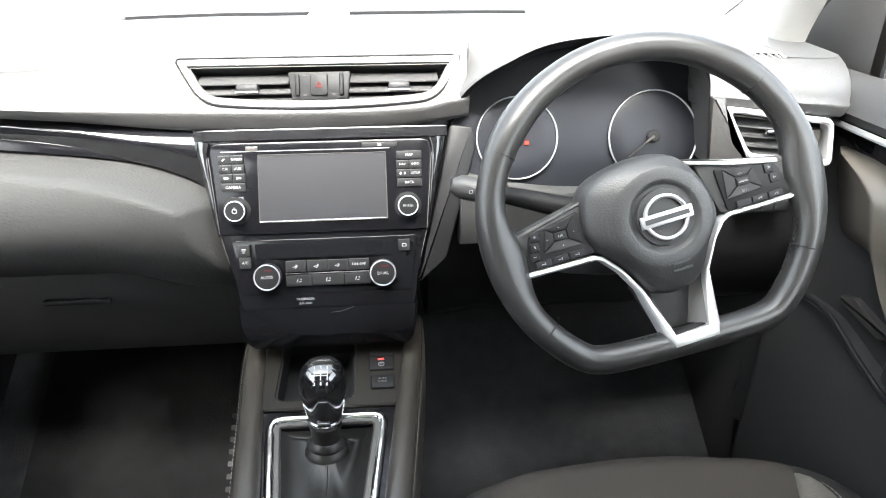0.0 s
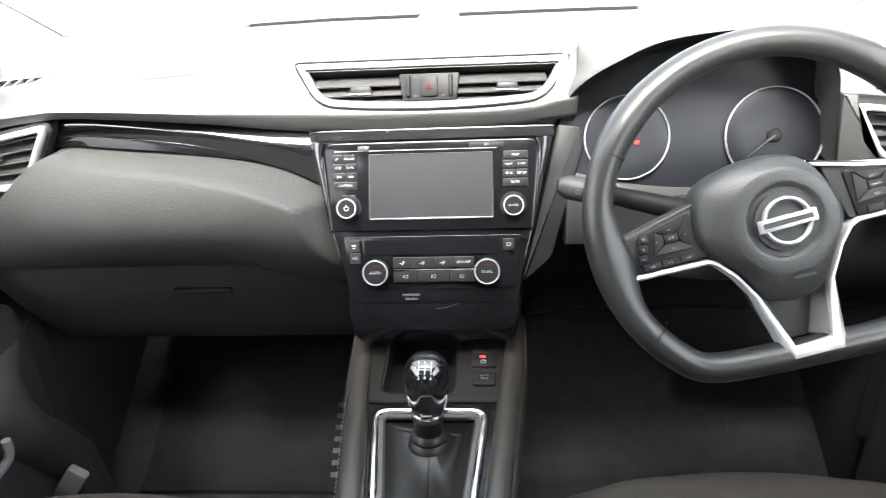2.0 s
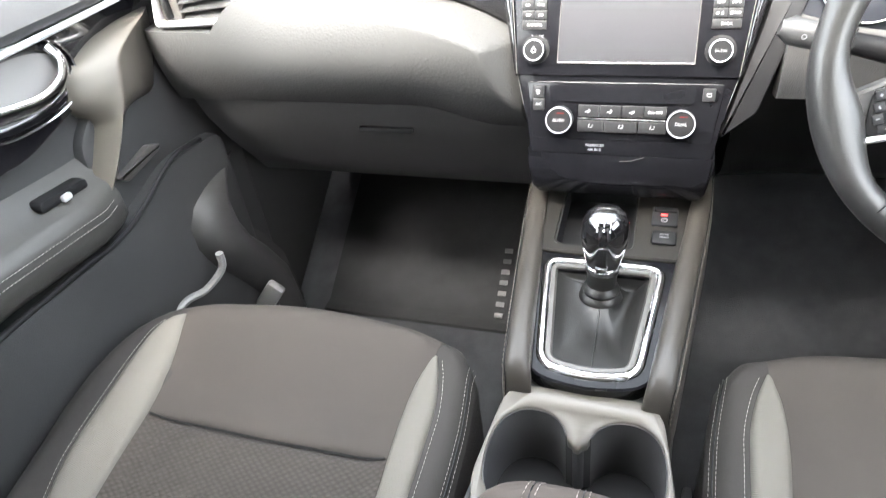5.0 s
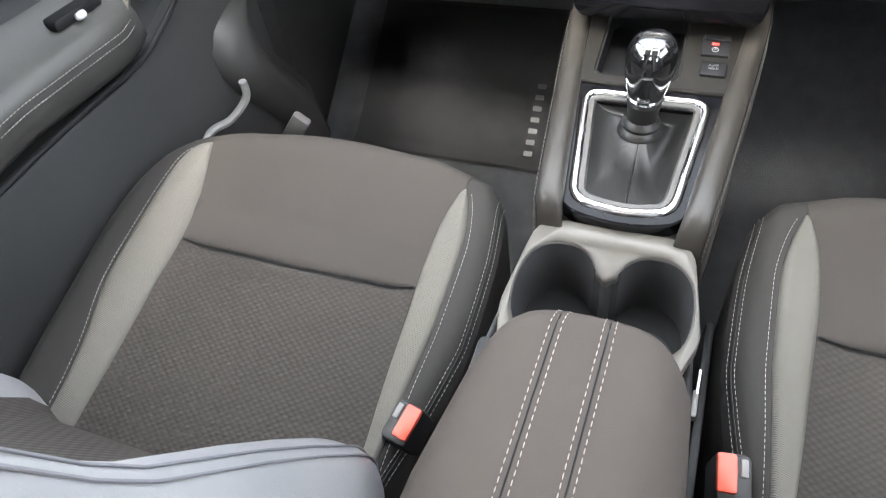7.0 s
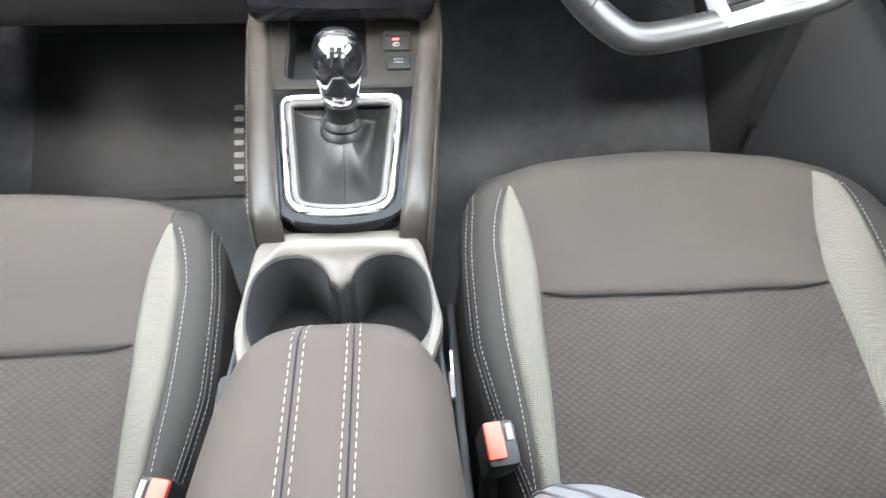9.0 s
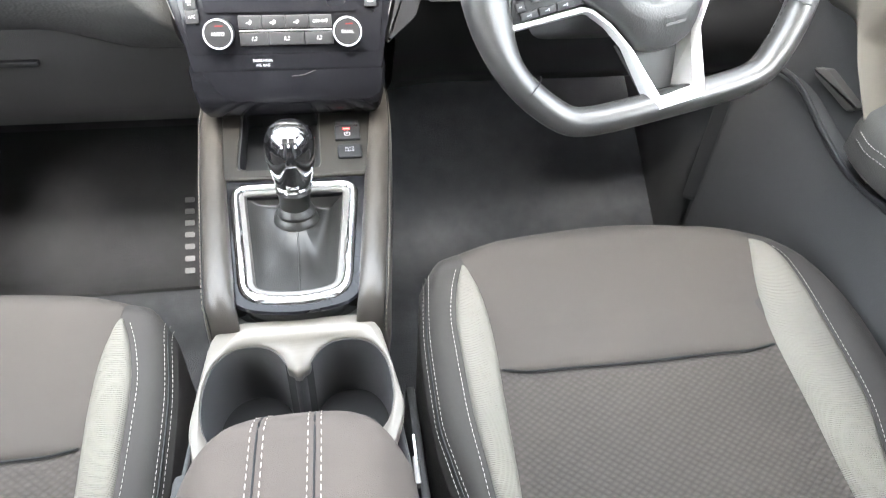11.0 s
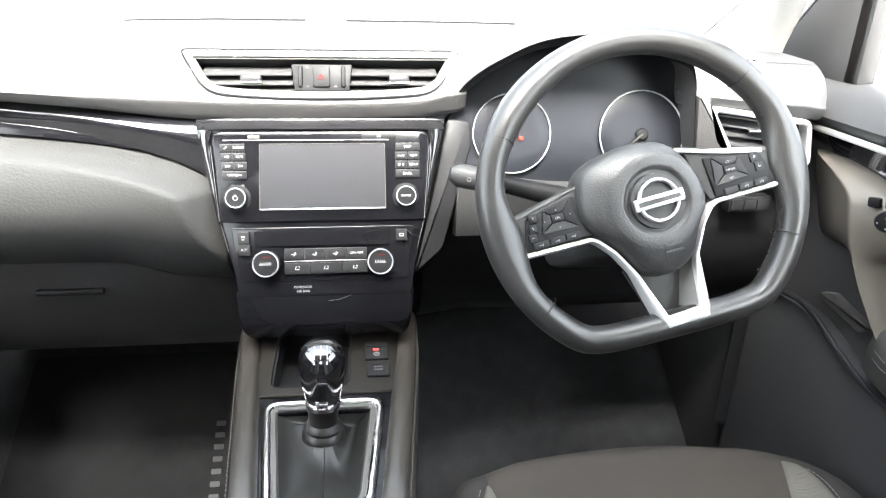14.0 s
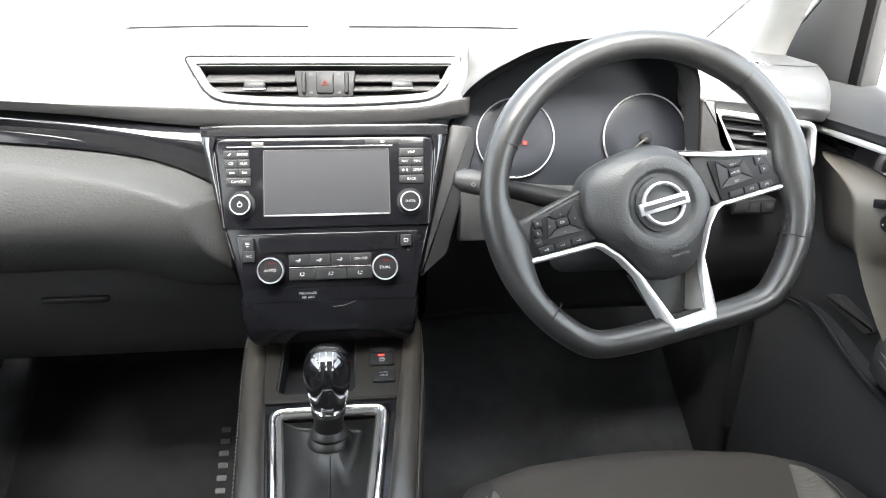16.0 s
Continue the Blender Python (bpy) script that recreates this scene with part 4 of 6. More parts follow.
def rim(bm, n=120, seg=18, r=0.0152, arc=None, grow=0.0):
    line = rim_line(n)
    ids = range(n) if arc is None else arc
    rings = []
    for k in ids:
        k %= n
        p = Vector(line[k])
        d = (Vector(line[(k + 1) % n]) - Vector(line[k - 1])).normalized()
        out = Vector((d.y, -d.x, 0))
        a = math.degrees(math.atan2(p.y, p.x)) % 360
        grip = max(0.0, 1 - abs(((a - 45 + 180) % 360) - 180) / 22) + max(0.0, 1 - abs(((a - 135 + 180) % 360) - 180) / 22)
        rr = r * (1 + 0.10 * grip) + grow
        thumb = max(0.0, 1 - abs(((a - 184 + 180) % 360) - 180) / 24) + max(0.0, 1 - abs(((a - 356 + 180) % 360) - 180) / 24)
        thumb = thumb * thumb * (3 - 2 * thumb)
        rings.append([WF @ (p + out * math.cos(q * math.tau / seg) * rr * (0.98 if math.cos(q * math.tau / seg) > 0 else 0.98 + 0.85 * thumb) + Vector((0, 0, 1)) * math.sin(q * math.tau / seg) * rr * 1.08) for q in range(seg)])
    if arc is None:
        rings.append(rings[0])
        return loft(bm, rings, caps=(False, False))
    return loft(bm, rings)


part("rim", rim(bmesh.new()), LEATHER, wheel, "dark leather rim with stitched seams", 60)
for deg in (35, 145, 214, 327):
    part("seam", tube(bmesh.new(), [WF @ Vector((math.cos(radians(deg)) * (0.1680 + 0.0156 * math.cos(q * math.tau / 20)), math.sin(radians(deg)) * (0.1610 + 0.0156 * math.cos(q * math.tau / 20)), 0.0168 * math.sin(q * math.tau / 20))) for q in range(20)], 0.0006, 5, closed=True), PANEL, wheel)
for line in ([WF @ Vector((math.cos(radians(a)) * 0.1535, math.sin(radians(a)) * 0.1465, 0.0055)) for a in range(-52, 30, 2)],
             [WF @ Vector((math.cos(radians(a)) * 0.1535, math.sin(radians(a)) * 0.1465, 0.0055)) for a in range(152, 200, 2)],
             [WF @ Vector((x, -0.1270, 0.0055)) for x in steps(-0.085, -0.032, 14)]):
    bm = bmesh.new()
    stitches(bm, line, 0.0035, 0.003, 0.0006)
    part("stitching", bm, DARK_THREAD, wheel)

hub_out = spline([(-0.0800, -0.012), (-0.0765, 0.018), (-0.066, 0.038), (-0.040, 0.0490), (0.0, 0.0530), (0.032, 0.0440), (0.051, 0.0200), (0.0605, -0.010), (0.0590, -0.0300), (0.0465, -0.0490), (0.0310, -0.0765), (0.0150, -0.0890), (-0.007, -0.0920), (-0.025, -0.0855), (-0.0345, -0.0750), (-0.0490, -0.0520), (-0.0660, -0.0340)], 68, True)
hub_out = [(p.x, p.y) for p in hub_out]
hub_rings = []
for k, w, ring_r, blend in ((0.93, -0.045, 0, 0), (1.0, -0.020, 0, 0), (1.0, -0.006, 0, 0), (0.985, 0.003, 0, 0), (0.955, 0.0095, 0, 0), (0.91, 0.0145, 0, 0), (0.82, 0.0192, 0.0535, 0.6), (0.8, 0.0214, 0.0505, 0.92), (0.8, 0.0222, 0.0490, 1), (0.6, 0.0227, 0.0385, 1), (0.6, 0.0222, 0.0355, 1), (0.55, 0.0200, 0.0340, 1), (0.5, 0.0192, 0.0315, 1), (0.3, 0.0192, 0.0200, 1)):
    ring = []
    for x, y in hub_out:
        a = math.atan2(y + 0.0125, x)
        ring.append(WF @ Vector((x * k * (1 - blend) + ring_r * math.cos(a) * blend, ((y + 0.02) * k - 0.02) * (1 - blend) + (ring_r * math.sin(a) - 0.0125) * blend, w)))
    hub_rings.append(ring)
part("airbag_cover", loft(bmesh.new(), hub_rings), COVER, wheel, "grained dark grey airbag cover", 60)
LM = WF @ Matrix.Translation((0, -0.0125, 0.0222))
bd = part("badge", revolve(bmesh.new(), [(0.029, -0.004), (0.0285, 0.001), (0.0, 0.0015)], LM, 40), HARD, wheel, "round chrome badge with a plain bar")
part("badge_ring", disc_ring(bmesh.new(), 0.0190, 0.0235, 0.0005, 0.0065, LM, 48), RING, bd)
part("badge_bar", box(bmesh.new(), (0, 0, 0.0045), (0.0545, 0.0125, 0.004), LM, 0.0012), RING, bd)
part("badge_lines", box(bmesh.new(), (0, 0, 0.0068), (0.046, 0.0048, 0.0006), LM), HARD, bd)
# silver strip painted in for the sky's reflection on the right spoke's top
part("spoke_glint", plate(bmesh.new(), rounded([(0.044, 0.0300), (0.0886, 0.0165), (0.1370, 0.0055), (0.1365, 0.0108), (0.0850, 0.0236), (0.037, 0.0372)], 0.0015), -0.004, 0.0062, WF, 0.0015), SILVER, wheel, "painted sky glint on the upper spoke edge")
part("airbag_mark", box(bmesh.new(), (0.004, -0.060, 0.0235), (0.018, 0.0022, 0.0008), WF), HARD, wheel)
part("airbag_mark", box(bmesh.new(), (0.004, -0.067, 0.0222), (0.020, 0.0022, 0.0008), WF), HARD, wheel)

for s in (-1, 1):
    pod = [(s * 0.050, 0.031), (s * 0.095, 0.022), (s * 0.152, 0.010), (s * 0.152, -0.028), (s * 0.066, -0.030)]
    if s > 0:
        pod = pod[::-1]
    part("spoke", plate(bmesh.new(), rounded(pod, 0.005), -0.018, 0.002, WF, 0.004), HARD, wheel, "dark spoke with control keys")
    sp = 0.0 if s < 0 else -0.010
    pd = part("key_pad", plate(bmesh.new(), rounded(([(s * 0.079 + sp, 0.0175), (s * 0.134, 0.0065), (s * 0.1455, -0.0285), (s * 0.073, -0.0285)] if s < 0 else [(s * 0.079 + sp, 0.0175), (s * 0.134, 0.0065), (s * 0.1455, -0.0285), (s * 0.073, -0.0285)][::-1]), 0.004), 0.0, 0.0045, WF, 0.0012), PANEL, wheel)
    cu, cv = (-0.1020, -0.0010) if s < 0 else (0.0955, -0.0020)
    sh = 0.0 if s < 0 else -0.0075
    far = [(s * 0.0840 + sh, 0.0152), (s * 0.1165 + sh, 0.0092), (s * 0.1225 + sh, -0.0145), (s * 0.0815 + sh, -0.0162)]
    near = [(s * 0.0955 + sh, 0.0036), (s * 0.1085 + sh, 0.0028), (s * 0.1090 + sh, -0.0056), (s * 0.0950 + sh, -0.0062)]
    for j in range(4):
        wedge = [far[j], far[(j + 1) % 4], near[(j + 1) % 4], near[j]]
        if s > 0:
            wedge = wedge[::-1]
        part("button", plate(bmesh.new(), inset(wedge[::-1] if sum(p[0] * q[1] - p[1] * q[0] for p, q in zip(wedge, wedge[1:] + wedge[:1])) < 0 else wedge, 0.0006), 0.002, 0.0060, WF, 0.0006), KEY, pd)
    key(cu, cv - 0.0005, 0.0135, 0.0082, pd, "OK" if s < 0 else "CANCEL", 0.0040 if s < 0 else 0.0027, KEY, 0.0064, WF)
    if s < 0:
        for du, dv in ((0.0, 0.0080), (0.0, -0.0105), (-0.0145, -0.001), (0.0140, 0.0)):
            icon([(cu + du, cv + dv, 0.0013, 0.0013, 45)], WF @ Matrix.Translation((0, 0, 0.0065)), pd, PRINT_DIM)
        for dv in (0.0045, -0.0055, -0.0150):
            key(-0.1290 + 0.25 * dv, dv, 0.0085, 0.0085, pd, mat=KEY, proud=0.0062, fr=WF)
        icon([(-0.1280, 0.0045, 0.0030, 0.0007, 0), (-0.1280, 0.0045, 0.0007, 0.0030, 0), (-0.1328, -0.0150, 0.0030, 0.0007, 0), (-0.1304, -0.0055, 0.0012, 0.0030, 20)], WF @ Matrix.Translation((0, 0, 0.0065)), pd, PRINT_DIM)
    else:
        lettering("RES +", WF @ Matrix.Translation((cu, cv + 0.0078, 0.0063)), 0.0034, pd, PRINT_DIM)
        lettering("SET -", WF @ Matrix.Translation((cu, cv - 0.0100, 0.0063)), 0.0034, pd, PRINT_DIM)
        for dv in (0.006, -0.005):
            key(0.1270 - 0.3 * dv, dv - 0.003, 0.0095, 0.0095, pd, mat=KEY, proud=0.0062, fr=WF)
        icon([(0.1252, 0.003, 0.0034, 0.0008, 25), (0.1252, 0.0043, 0.0022, 0.0008, -30), (0.1285, -0.008, 0.0034, 0.0008, 25), (0.1275, -0.0075, 0.0008, 0.0030, 0)], WF @ Matrix.Translation((0, 0, 0.0065)), pd, PRINT_DIM)
    for j in range(3):
        u = s * (0.0905 + 0.0178 * j)
        key(u, -0.0243, 0.0160, 0.0074, pd, mat=KEY, proud=0.0062, fr=WF)
        if j or s < 0:
            icon([(u - 0.001, -0.0243, 0.0030, 0.0009, 35 if s > 0 else 0), (u + 0.0015, -0.0243, 0.0010, 0.0026, 0)], WF @ Matrix.Translation((0, 0, 0.0065)), pd, PRINT_DIM)

silver_o = [(-0.1500, -0.0283), (-0.0735, -0.0310), (-0.0652, -0.0350), (-0.0500, -0.0525), (-0.0345, -0.0790), (-0.0181, -0.1325), (0.0175, -0.1318), (0.0330, -0.0790), (0.0500, -0.0485), (0.0634, -0.0325), (0.0736, -0.0287), (0.1530, -0.0287)]
silver_i = [(-0.1500, -0.0345), (-0.0730, -0.0368), (-0.0672, -0.0405), (-0.0535, -0.0560), (-0.0405, -0.0790), (-0.0235, -0.1480), (0.0285, -0.1480), (0.0380, -0.0790), (0.0535, -0.0510), (0.0660, -0.0372), (0.0730, -0.0338), (0.1530, -0.0345)]
bm = bmesh.new()
rings = []
for (ax, ay), (bx, by) in zip(silver_o, silver_i):
    lean = 0.004 if ay > -0.1 else 0.0145
    rings.append([WF @ Vector(p) for p in ((ax, ay, -0.010), (ax, ay, lean), ((ax * 2 + bx) / 3, (ay * 2 + by) / 3, lean + 0.0022), ((ax + 2 * bx) / 3, (ay + 2 * by) / 3, lean + 0.0022), (bx, by, lean - 0.001), (bx, by, -0.010))])
loft(bm, rings)
part("spoke_trim", bm, SILVER, wheel, "satin silver Y-shaped spoke trim", 50)
for s in (-1, 1):
    part("spoke_cheek", loft(bmesh.new(), [[WF @ Vector((s * x, y, w)) for x, y, w in q] for q in (((0.0385, -0.074, 0.003), (0.0240, -0.078, -0.022), (0.0385, -0.074, -0.022)), ((0.0190, -0.1300, 0.0140), (0.0075, -0.1310, -0.022), (0.0190, -0.1310, -0.022)))]), SATIN, wheel, "satin grey inner face of the lower spoke")
part("spoke_back", plate(bmesh.new(), [(-0.040, -0.078), (-0.022, -0.132), (0.022, -0.132), (0.040, -0.078)], -0.026, -0.018, WF), HARD, wheel)
part("spoke_foot", plate(bmesh.new(), rounded([(-0.026, -0.152), (0.026, -0.152), (0.030, -0.140), (-0.030, -0.140)], 0.003), -0.012, 0.004, WF, 0.002), LEATHER, wheel)


# ---- centre console ----
CN = Vector((0, -0.13, 1)).normalized()
KF = frame_of((0.003, -0.237, 0.483), (0, 1, 0.13), CN)
console = thing("centre_console", (0, -0.3, 0.05), "dark centre console with padded rails and cup holders", "centre console")


def console_body(bm):
    rings = []
    for y, w, z in ((0.02, 0.098, 0.500), (-0.10, 0.098, 0.490), (-0.20, 0.094, 0.474), (-0.34, 0.074, 0.452), (-0.355, 0.074, 0.440), (-0.42, 0.092, 0.440), (-0.50, 0.098, 0.440), (-0.95, 0.098, 0.440)):
        rings.append([(-w - 0.012, y, 0.05), (-w, y, z - 0.03), (-w + 0.006, y, z), (w - 0.006, y, z), (w, y, z - 0.03), (w + 0.012, y, 0.05)])
    return loft(bm, rings)


body = part("body", console_body(bmesh.new()), HARD, console, "dark plastic console body")
cut(body, plate(bmesh.new(), rounded([(-0.058, 0.072), (-0.050, -0.078), (0.050, -0.078), (0.058, 0.072)][::-1], 0.01), -0.060, 0.05, KF))
cut(body, plate(bmesh.new(), rounded([(-0.062, 0.098), (0.026, 0.098), (0.026, 0.24), (-0.062, 0.24)], 0.008), -0.050, 0.05, KF))


def well_outline(tip, lead):
    """Both cup wells in one outline, with a pointed divider that reaches back to tip."""
    def arc(u, a0, a1):
        out = []
        for a in steps(a0, a1, 34):
            c, n = math.cos(radians(a)), math.sin(radians(a))
            out.append((u + 0.0375 * math.copysign(abs(c) ** 0.85, c), -0.412 + 0.0560 * math.copysign(abs(n) ** 0.85, n)))
        return out
    return arc(-0.0405, lead, 285) + arc(0.0470, 255, 540 - lead) + [(0.0082, tip + 0.0045), (0.0060, tip + 0.001), (0.0033, tip), (0.0006, tip + 0.001), (-0.0016, tip + 0.0045)]


WELLS, DEEP = well_outline(-0.3930, 24), well_outline(-0.3850, 32)
cut(body, plate(bmesh.new(), rounded([(-0.082, -0.474), (0.088, -0.474), (0.088, -0.352), (-0.082, -0.352)], 0.03), 0.366, 0.5))

for s in (-1, 1):
    keys = [(-0.343, 0.0665, 0.456), (-0.340, 0.0670, 0.472), (-0.334, 0.0685, 0.485), (-0.325, 0.0705, 0.494), (-0.28, 0.0755, 0.500), (-0.20, 0.0840, 0.504), (-0.10, 0.0945, 0.508), (-0.03, 0.100, 0.510), (0.03, 0.102, 0.505)]
    rings = []
    for y, x, z in keys:
        hw = 0.0140
        sec = [(-hw, -0.055), (-hw, -0.010), (-hw * 0.8, -0.003), (-hw * 0.4, 0.0), (hw * 0.2, 0.0), (hw * 0.7, -0.004), (hw, -0.012), (hw * 1.15, -0.035), (hw * 1.2, -0.075), (hw * 0.4, -0.075)]
        rings.append([(s * (x + a) + 0.004, y, z + b) for a, b in sec])
    rail = part("padded_rail", loft(bmesh.new(), rings), PADDED, console, "padded leather console rail with pale stitching", 60)
    bm = bmesh.new()
    path = spline([(s * (x + 0.0140) + 0.004, y, z - 0.0085) for y, x, z in keys], 40)
    stitches(bm, path, 0.0036, 0.0026, 0.0005)
    part("stitching", bm, RAIL_THREAD, rail)
    part("seam", tube(bmesh.new(), [p + Vector((-s * 0.0018, 0, 0.0022)) for p in path], 0.0006, 5), PANEL, rail)

# gear panel, switch panel and bin
part("gear_panel", hoop(bmesh.new(), rounded([(-0.062, -0.088), (0.0, -0.1010), (0.062, -0.088), (0.081, 0.083), (-0.081, 0.083)], [0.024, 0.05, 0.024, 0.004, 0.004]), rounded([(-0.046, -0.072), (0.0, -0.074), (0.046, -0.072), (0.056, 0.058), (-0.056, 0.058)], [0.01, 0.01, 0.01, 0.004, 0.004]), -0.02, 0.002, KF, 0.002), STACK, console, "black gear surround")
SP = frame_of((0.003, -0.154, 0.496), (0, 1, 0.085), (0, -0.085, 1))
part("switch_panel", hoop(bmesh.new(), rounded([(-0.078, 0.0), (0.084, 0.0), (0.094, 0.150), (-0.088, 0.150)], 0.005), rounded([(-0.062, 0.014), (0.027, 0.014), (0.027, 0.140), (-0.062, 0.140)], [0.008] * 4), -0.012, 0.002, SP, 0.002), CONSOLE_TOP, console, "dark satin panel with storage bin")
part("bin", plate(bmesh.new(), rounded([(-0.0615, 0.0145), (0.0265, 0.0145), (0.0265, 0.1395), (-0.0615, 0.1395)], 0.008), -0.040, -0.034, SP), BUTTON, console)
part("bin_wall", hoop(bmesh.new(), rounded([(-0.0630, 0.013), (0.028, 0.013), (0.028, 0.141), (-0.063, 0.141)], 0.008), rounded([(-0.0605, 0.0155), (0.0255, 0.0155), (0.0255, 0.1385), (-0.0605, 0.1385)], 0.008), -0.040, 0.0005, SP), BUTTON, console)
part("socket", revolve(bmesh.new(), [(0.012, 0.0), (0.012, 0.004), (0.0, 0.0045)], SP @ Matrix.Translation((0.0, 0.120, -0.034)), 20), PANEL, console)
br = part("parking_brake_switch", box(bmesh.new(), (0.0605, 0.074, 0.0025), (0.030, 0.034, 0.006), SP, 0.002), BUTTON, console, "electric parking brake switch with red light")
part("switch_lip", box(bmesh.new(), (0.0605, 0.085, 0.0055), (0.027, 0.010, 0.005), SP, 0.002), BUTTON, br)
part("indicator", box(bmesh.new(), (0.0595, 0.0745, 0.0060), (0.0075, 0.0024, 0.0012), SP), RED_LED, br, "lit red indicator")
bm = bmesh.new()
disc_ring(bm, 0.0030, 0.0038, 0.0055, 0.0062, SP @ Matrix.Translation((0.0600, 0.0655, 0)), 20)
part("brake_sign", bm, PRINT_DIM, br)
lettering("P", SP @ Matrix.Translation((0.0600, 0.0655, 0.0062)), 0.0048, br, PRINT_DIM)
ah = part("hold_switch", box(bmesh.new(), (0.0615, 0.036, 0.003), (0.028, 0.024, 0.006), SP, 0.0035), BUTTON, console, "square hold button")
lettering("AUTO", SP @ Matrix.Translation((0.0615, 0.0390, 0.0062)), 0.0038, ah, PRINT_DIM)
lettering("HOLD", SP @ Matrix.Translation((0.0615, 0.0340, 0.0062)), 0.0038, ah, PRINT_DIM)

# gear lever
lever = thing("gear_lever", (0, -0.225, 0.46), "manual gear lever with black boot and chrome-edged knob", "gear lever")
R_OUT = rounded([(-0.053, -0.080), (0.0, -0.0905), (0.052, -0.080), (0.0690, 0.0755), (-0.0705, 0.0755)], [0.022, 0.04, 0.022, 0.024, 0.024], 7)
part("boot_ring", hoop(bmesh.new(), R_OUT, inset(R_OUT, 0.0105), -0.006, 0.0065, KF, 0.0035), CHROME, lever, "bright chrome frame round the boot", 60)
R_IN = inset(R_OUT, 0.0085)
part("inner_ring", hoop(bmesh.new(), R_IN, inset(R_OUT, 0.0165), -0.010, 0.0030, KF, 0.002), SATIN_DARK, lever, "satin taupe inner ring")
boot_edge = inset(R_OUT, 0.0160)
nb = len(boot_edge)
rings = []
for k, t in enumerate(steps(0, 1, 12)):
    ring = []
    for i, (x, y) in enumerate(boot_edge):
        a = math.atan2(y - 0.036, x)
        tx, ty = 0.0200 * math.cos(a), 0.036 + 0.0200 * math.sin(a)
        e = t ** 0.85
        px, py = x + (tx - x) * e, y + (ty - y) * e
        fold = 0.0060 * math.sin(a * 4 + 1.3 + 3.5 * t) * (0.6 + 0.4 * math.sin(a * 2.3 + 0.7)) * math.sin(math.pi * t) + 0.004 * math.exp(-((a + 1.45) / 0.10) ** 2) * math.sin(math.pi * min(1, t * 1.1))
        ring.append(KF @ Vector((px, py, -0.002 - 0.009 * math.sin(math.pi * t) - 0.004 * t + 0.8 * fold)))
    rings.append(ring)
front = min(range(nb), key=lambda i: abs(boot_edge[i][0]) + boot_edge[i][1])
boot = part("boot", loft(bmesh.new(), rings, caps=(False, True)), BOOT, lever, "creased black leather gear boot", 70)
part("boot_seam", tube(bmesh.new(), [Vector(r[front]) + Vector((0, 0, 0.0004)) for r in rings], 0.0010, 6), BOOT, boot)
LA = Vector((0.003, -0.199, 0.503))
LX = (Vector((0.005, -0.194, 0.587)) - LA).normalized()
LF = frame_of(LA, Vector((0, 1, -0.08)), LX)
part("collar", revolve(bmesh.new(), [(0.0240, -0.027), (0.0225, -0.0225), (0.0195, -0.0195), (0.0205, -0.016), (0.0190, -0.0125), (0.0160, -0.0095), (0.0158, -0.002), (0.0165, 0.0055), (0.0180, 0.0100), (0.0160, 0.0140), (0.0, 0.0145)], LF, 36), BOOT, lever)
part("collar_ring", disc_ring(bmesh.new(), 0.0150, 0.0190, 0.0138, 0.0172, LF, 40), CHROME, lever)
knob = part("knob", revolve(bmesh.new(), [(0.0172, 0.0172), (0.0186, 0.0215), (0.0206, 0.029), (0.0231, 0.039), (0.0249, 0.049), (0.0255, 0.058), (0.0246, 0.068), (0.0214, 0.0775), (0.0158, 0.0835), (0.0090, 0.0862), (0.0, 0.0868)], LF, 48), KNOB, lever, "glossy dark chromed gear knob with shift pattern")
part("knob_tag", box(bmesh.new(), (0, -0.0186, 0.0225), (0.013, 0.0022, 0.0055), LF, 0.0008), CHROME, knob, "small chrome tag")
KD = LF @ frame_of((0, -0.0191, 0.0807), (0, 0.68, 0.73), (0, -0.73, 0.68))


def sag(u, v):
    return -(u * u / 0.042 + v * v / 0.052)


bm = bmesh.new()
for u in (-0.0065, 0.0, 0.0065):
    for v in (-0.0032, 0.0, 0.0032):
        box(bm, (u, v, sag(u, v)), (0.0008, 0.0034, 0.0010), KD)
for u in (-0.0085, -0.0052, -0.002, 0.002, 0.0052):
    box(bm, (u, 0.0, sag(u, 0)), (0.0036, 0.0008, 0.0010), KD)
box(bm, (-0.0105, 0.0015, sag(0.0105, 0)), (0.0008, 0.0040, 0.0010), KD)
part("shift_pattern", bm, WHITE, knob)
for u, txt in ((-0.0065, "2"), (0.0, "4"), (0.0065, "6")):
    lettering(txt, KD @ Matrix.Translation((u, -0.0085, sag(u, 0.0085) + 0.0005)), 0.0050, knob, WHITE)
for u, txt in ((-0.0065, "1"), (0.0, "3"), (0.0065, "5")):
    lettering(txt, KD @ Matrix.Translation((u, 0.0078, sag(u, 0.0078) + 0.0005)), 0.0042, knob, WHITE)

# cup holders
T_OUT = rounded([(-0.074, -0.329), (-0.0805, -0.390), (-0.0850, -0.440), (-0.076, -0.480), (-0.076, -0.56), (0.078, -0.56), (0.078, -0.480), (0.0930, -0.438), (0.0860, -0.390), (0.076, -0.329)], [0.028, 0.05, 0.012, 0.01, 0.004, 0.004, 0.01, 0.012, 0.05, 0.028], 6)
tray = part("cup_tray", plate(bmesh.new(), T_OUT, 0.447, 0.461, None, 0.004), WARM, console, "satin taupe cup holder surround")
cut(tray, plate(bmesh.new(), WELLS, 0.40, 0.50))
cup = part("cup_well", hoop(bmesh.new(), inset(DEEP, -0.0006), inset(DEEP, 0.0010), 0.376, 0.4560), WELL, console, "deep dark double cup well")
# floor colour is near black, several times darker than the walls
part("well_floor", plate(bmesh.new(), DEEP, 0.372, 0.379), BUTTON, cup)
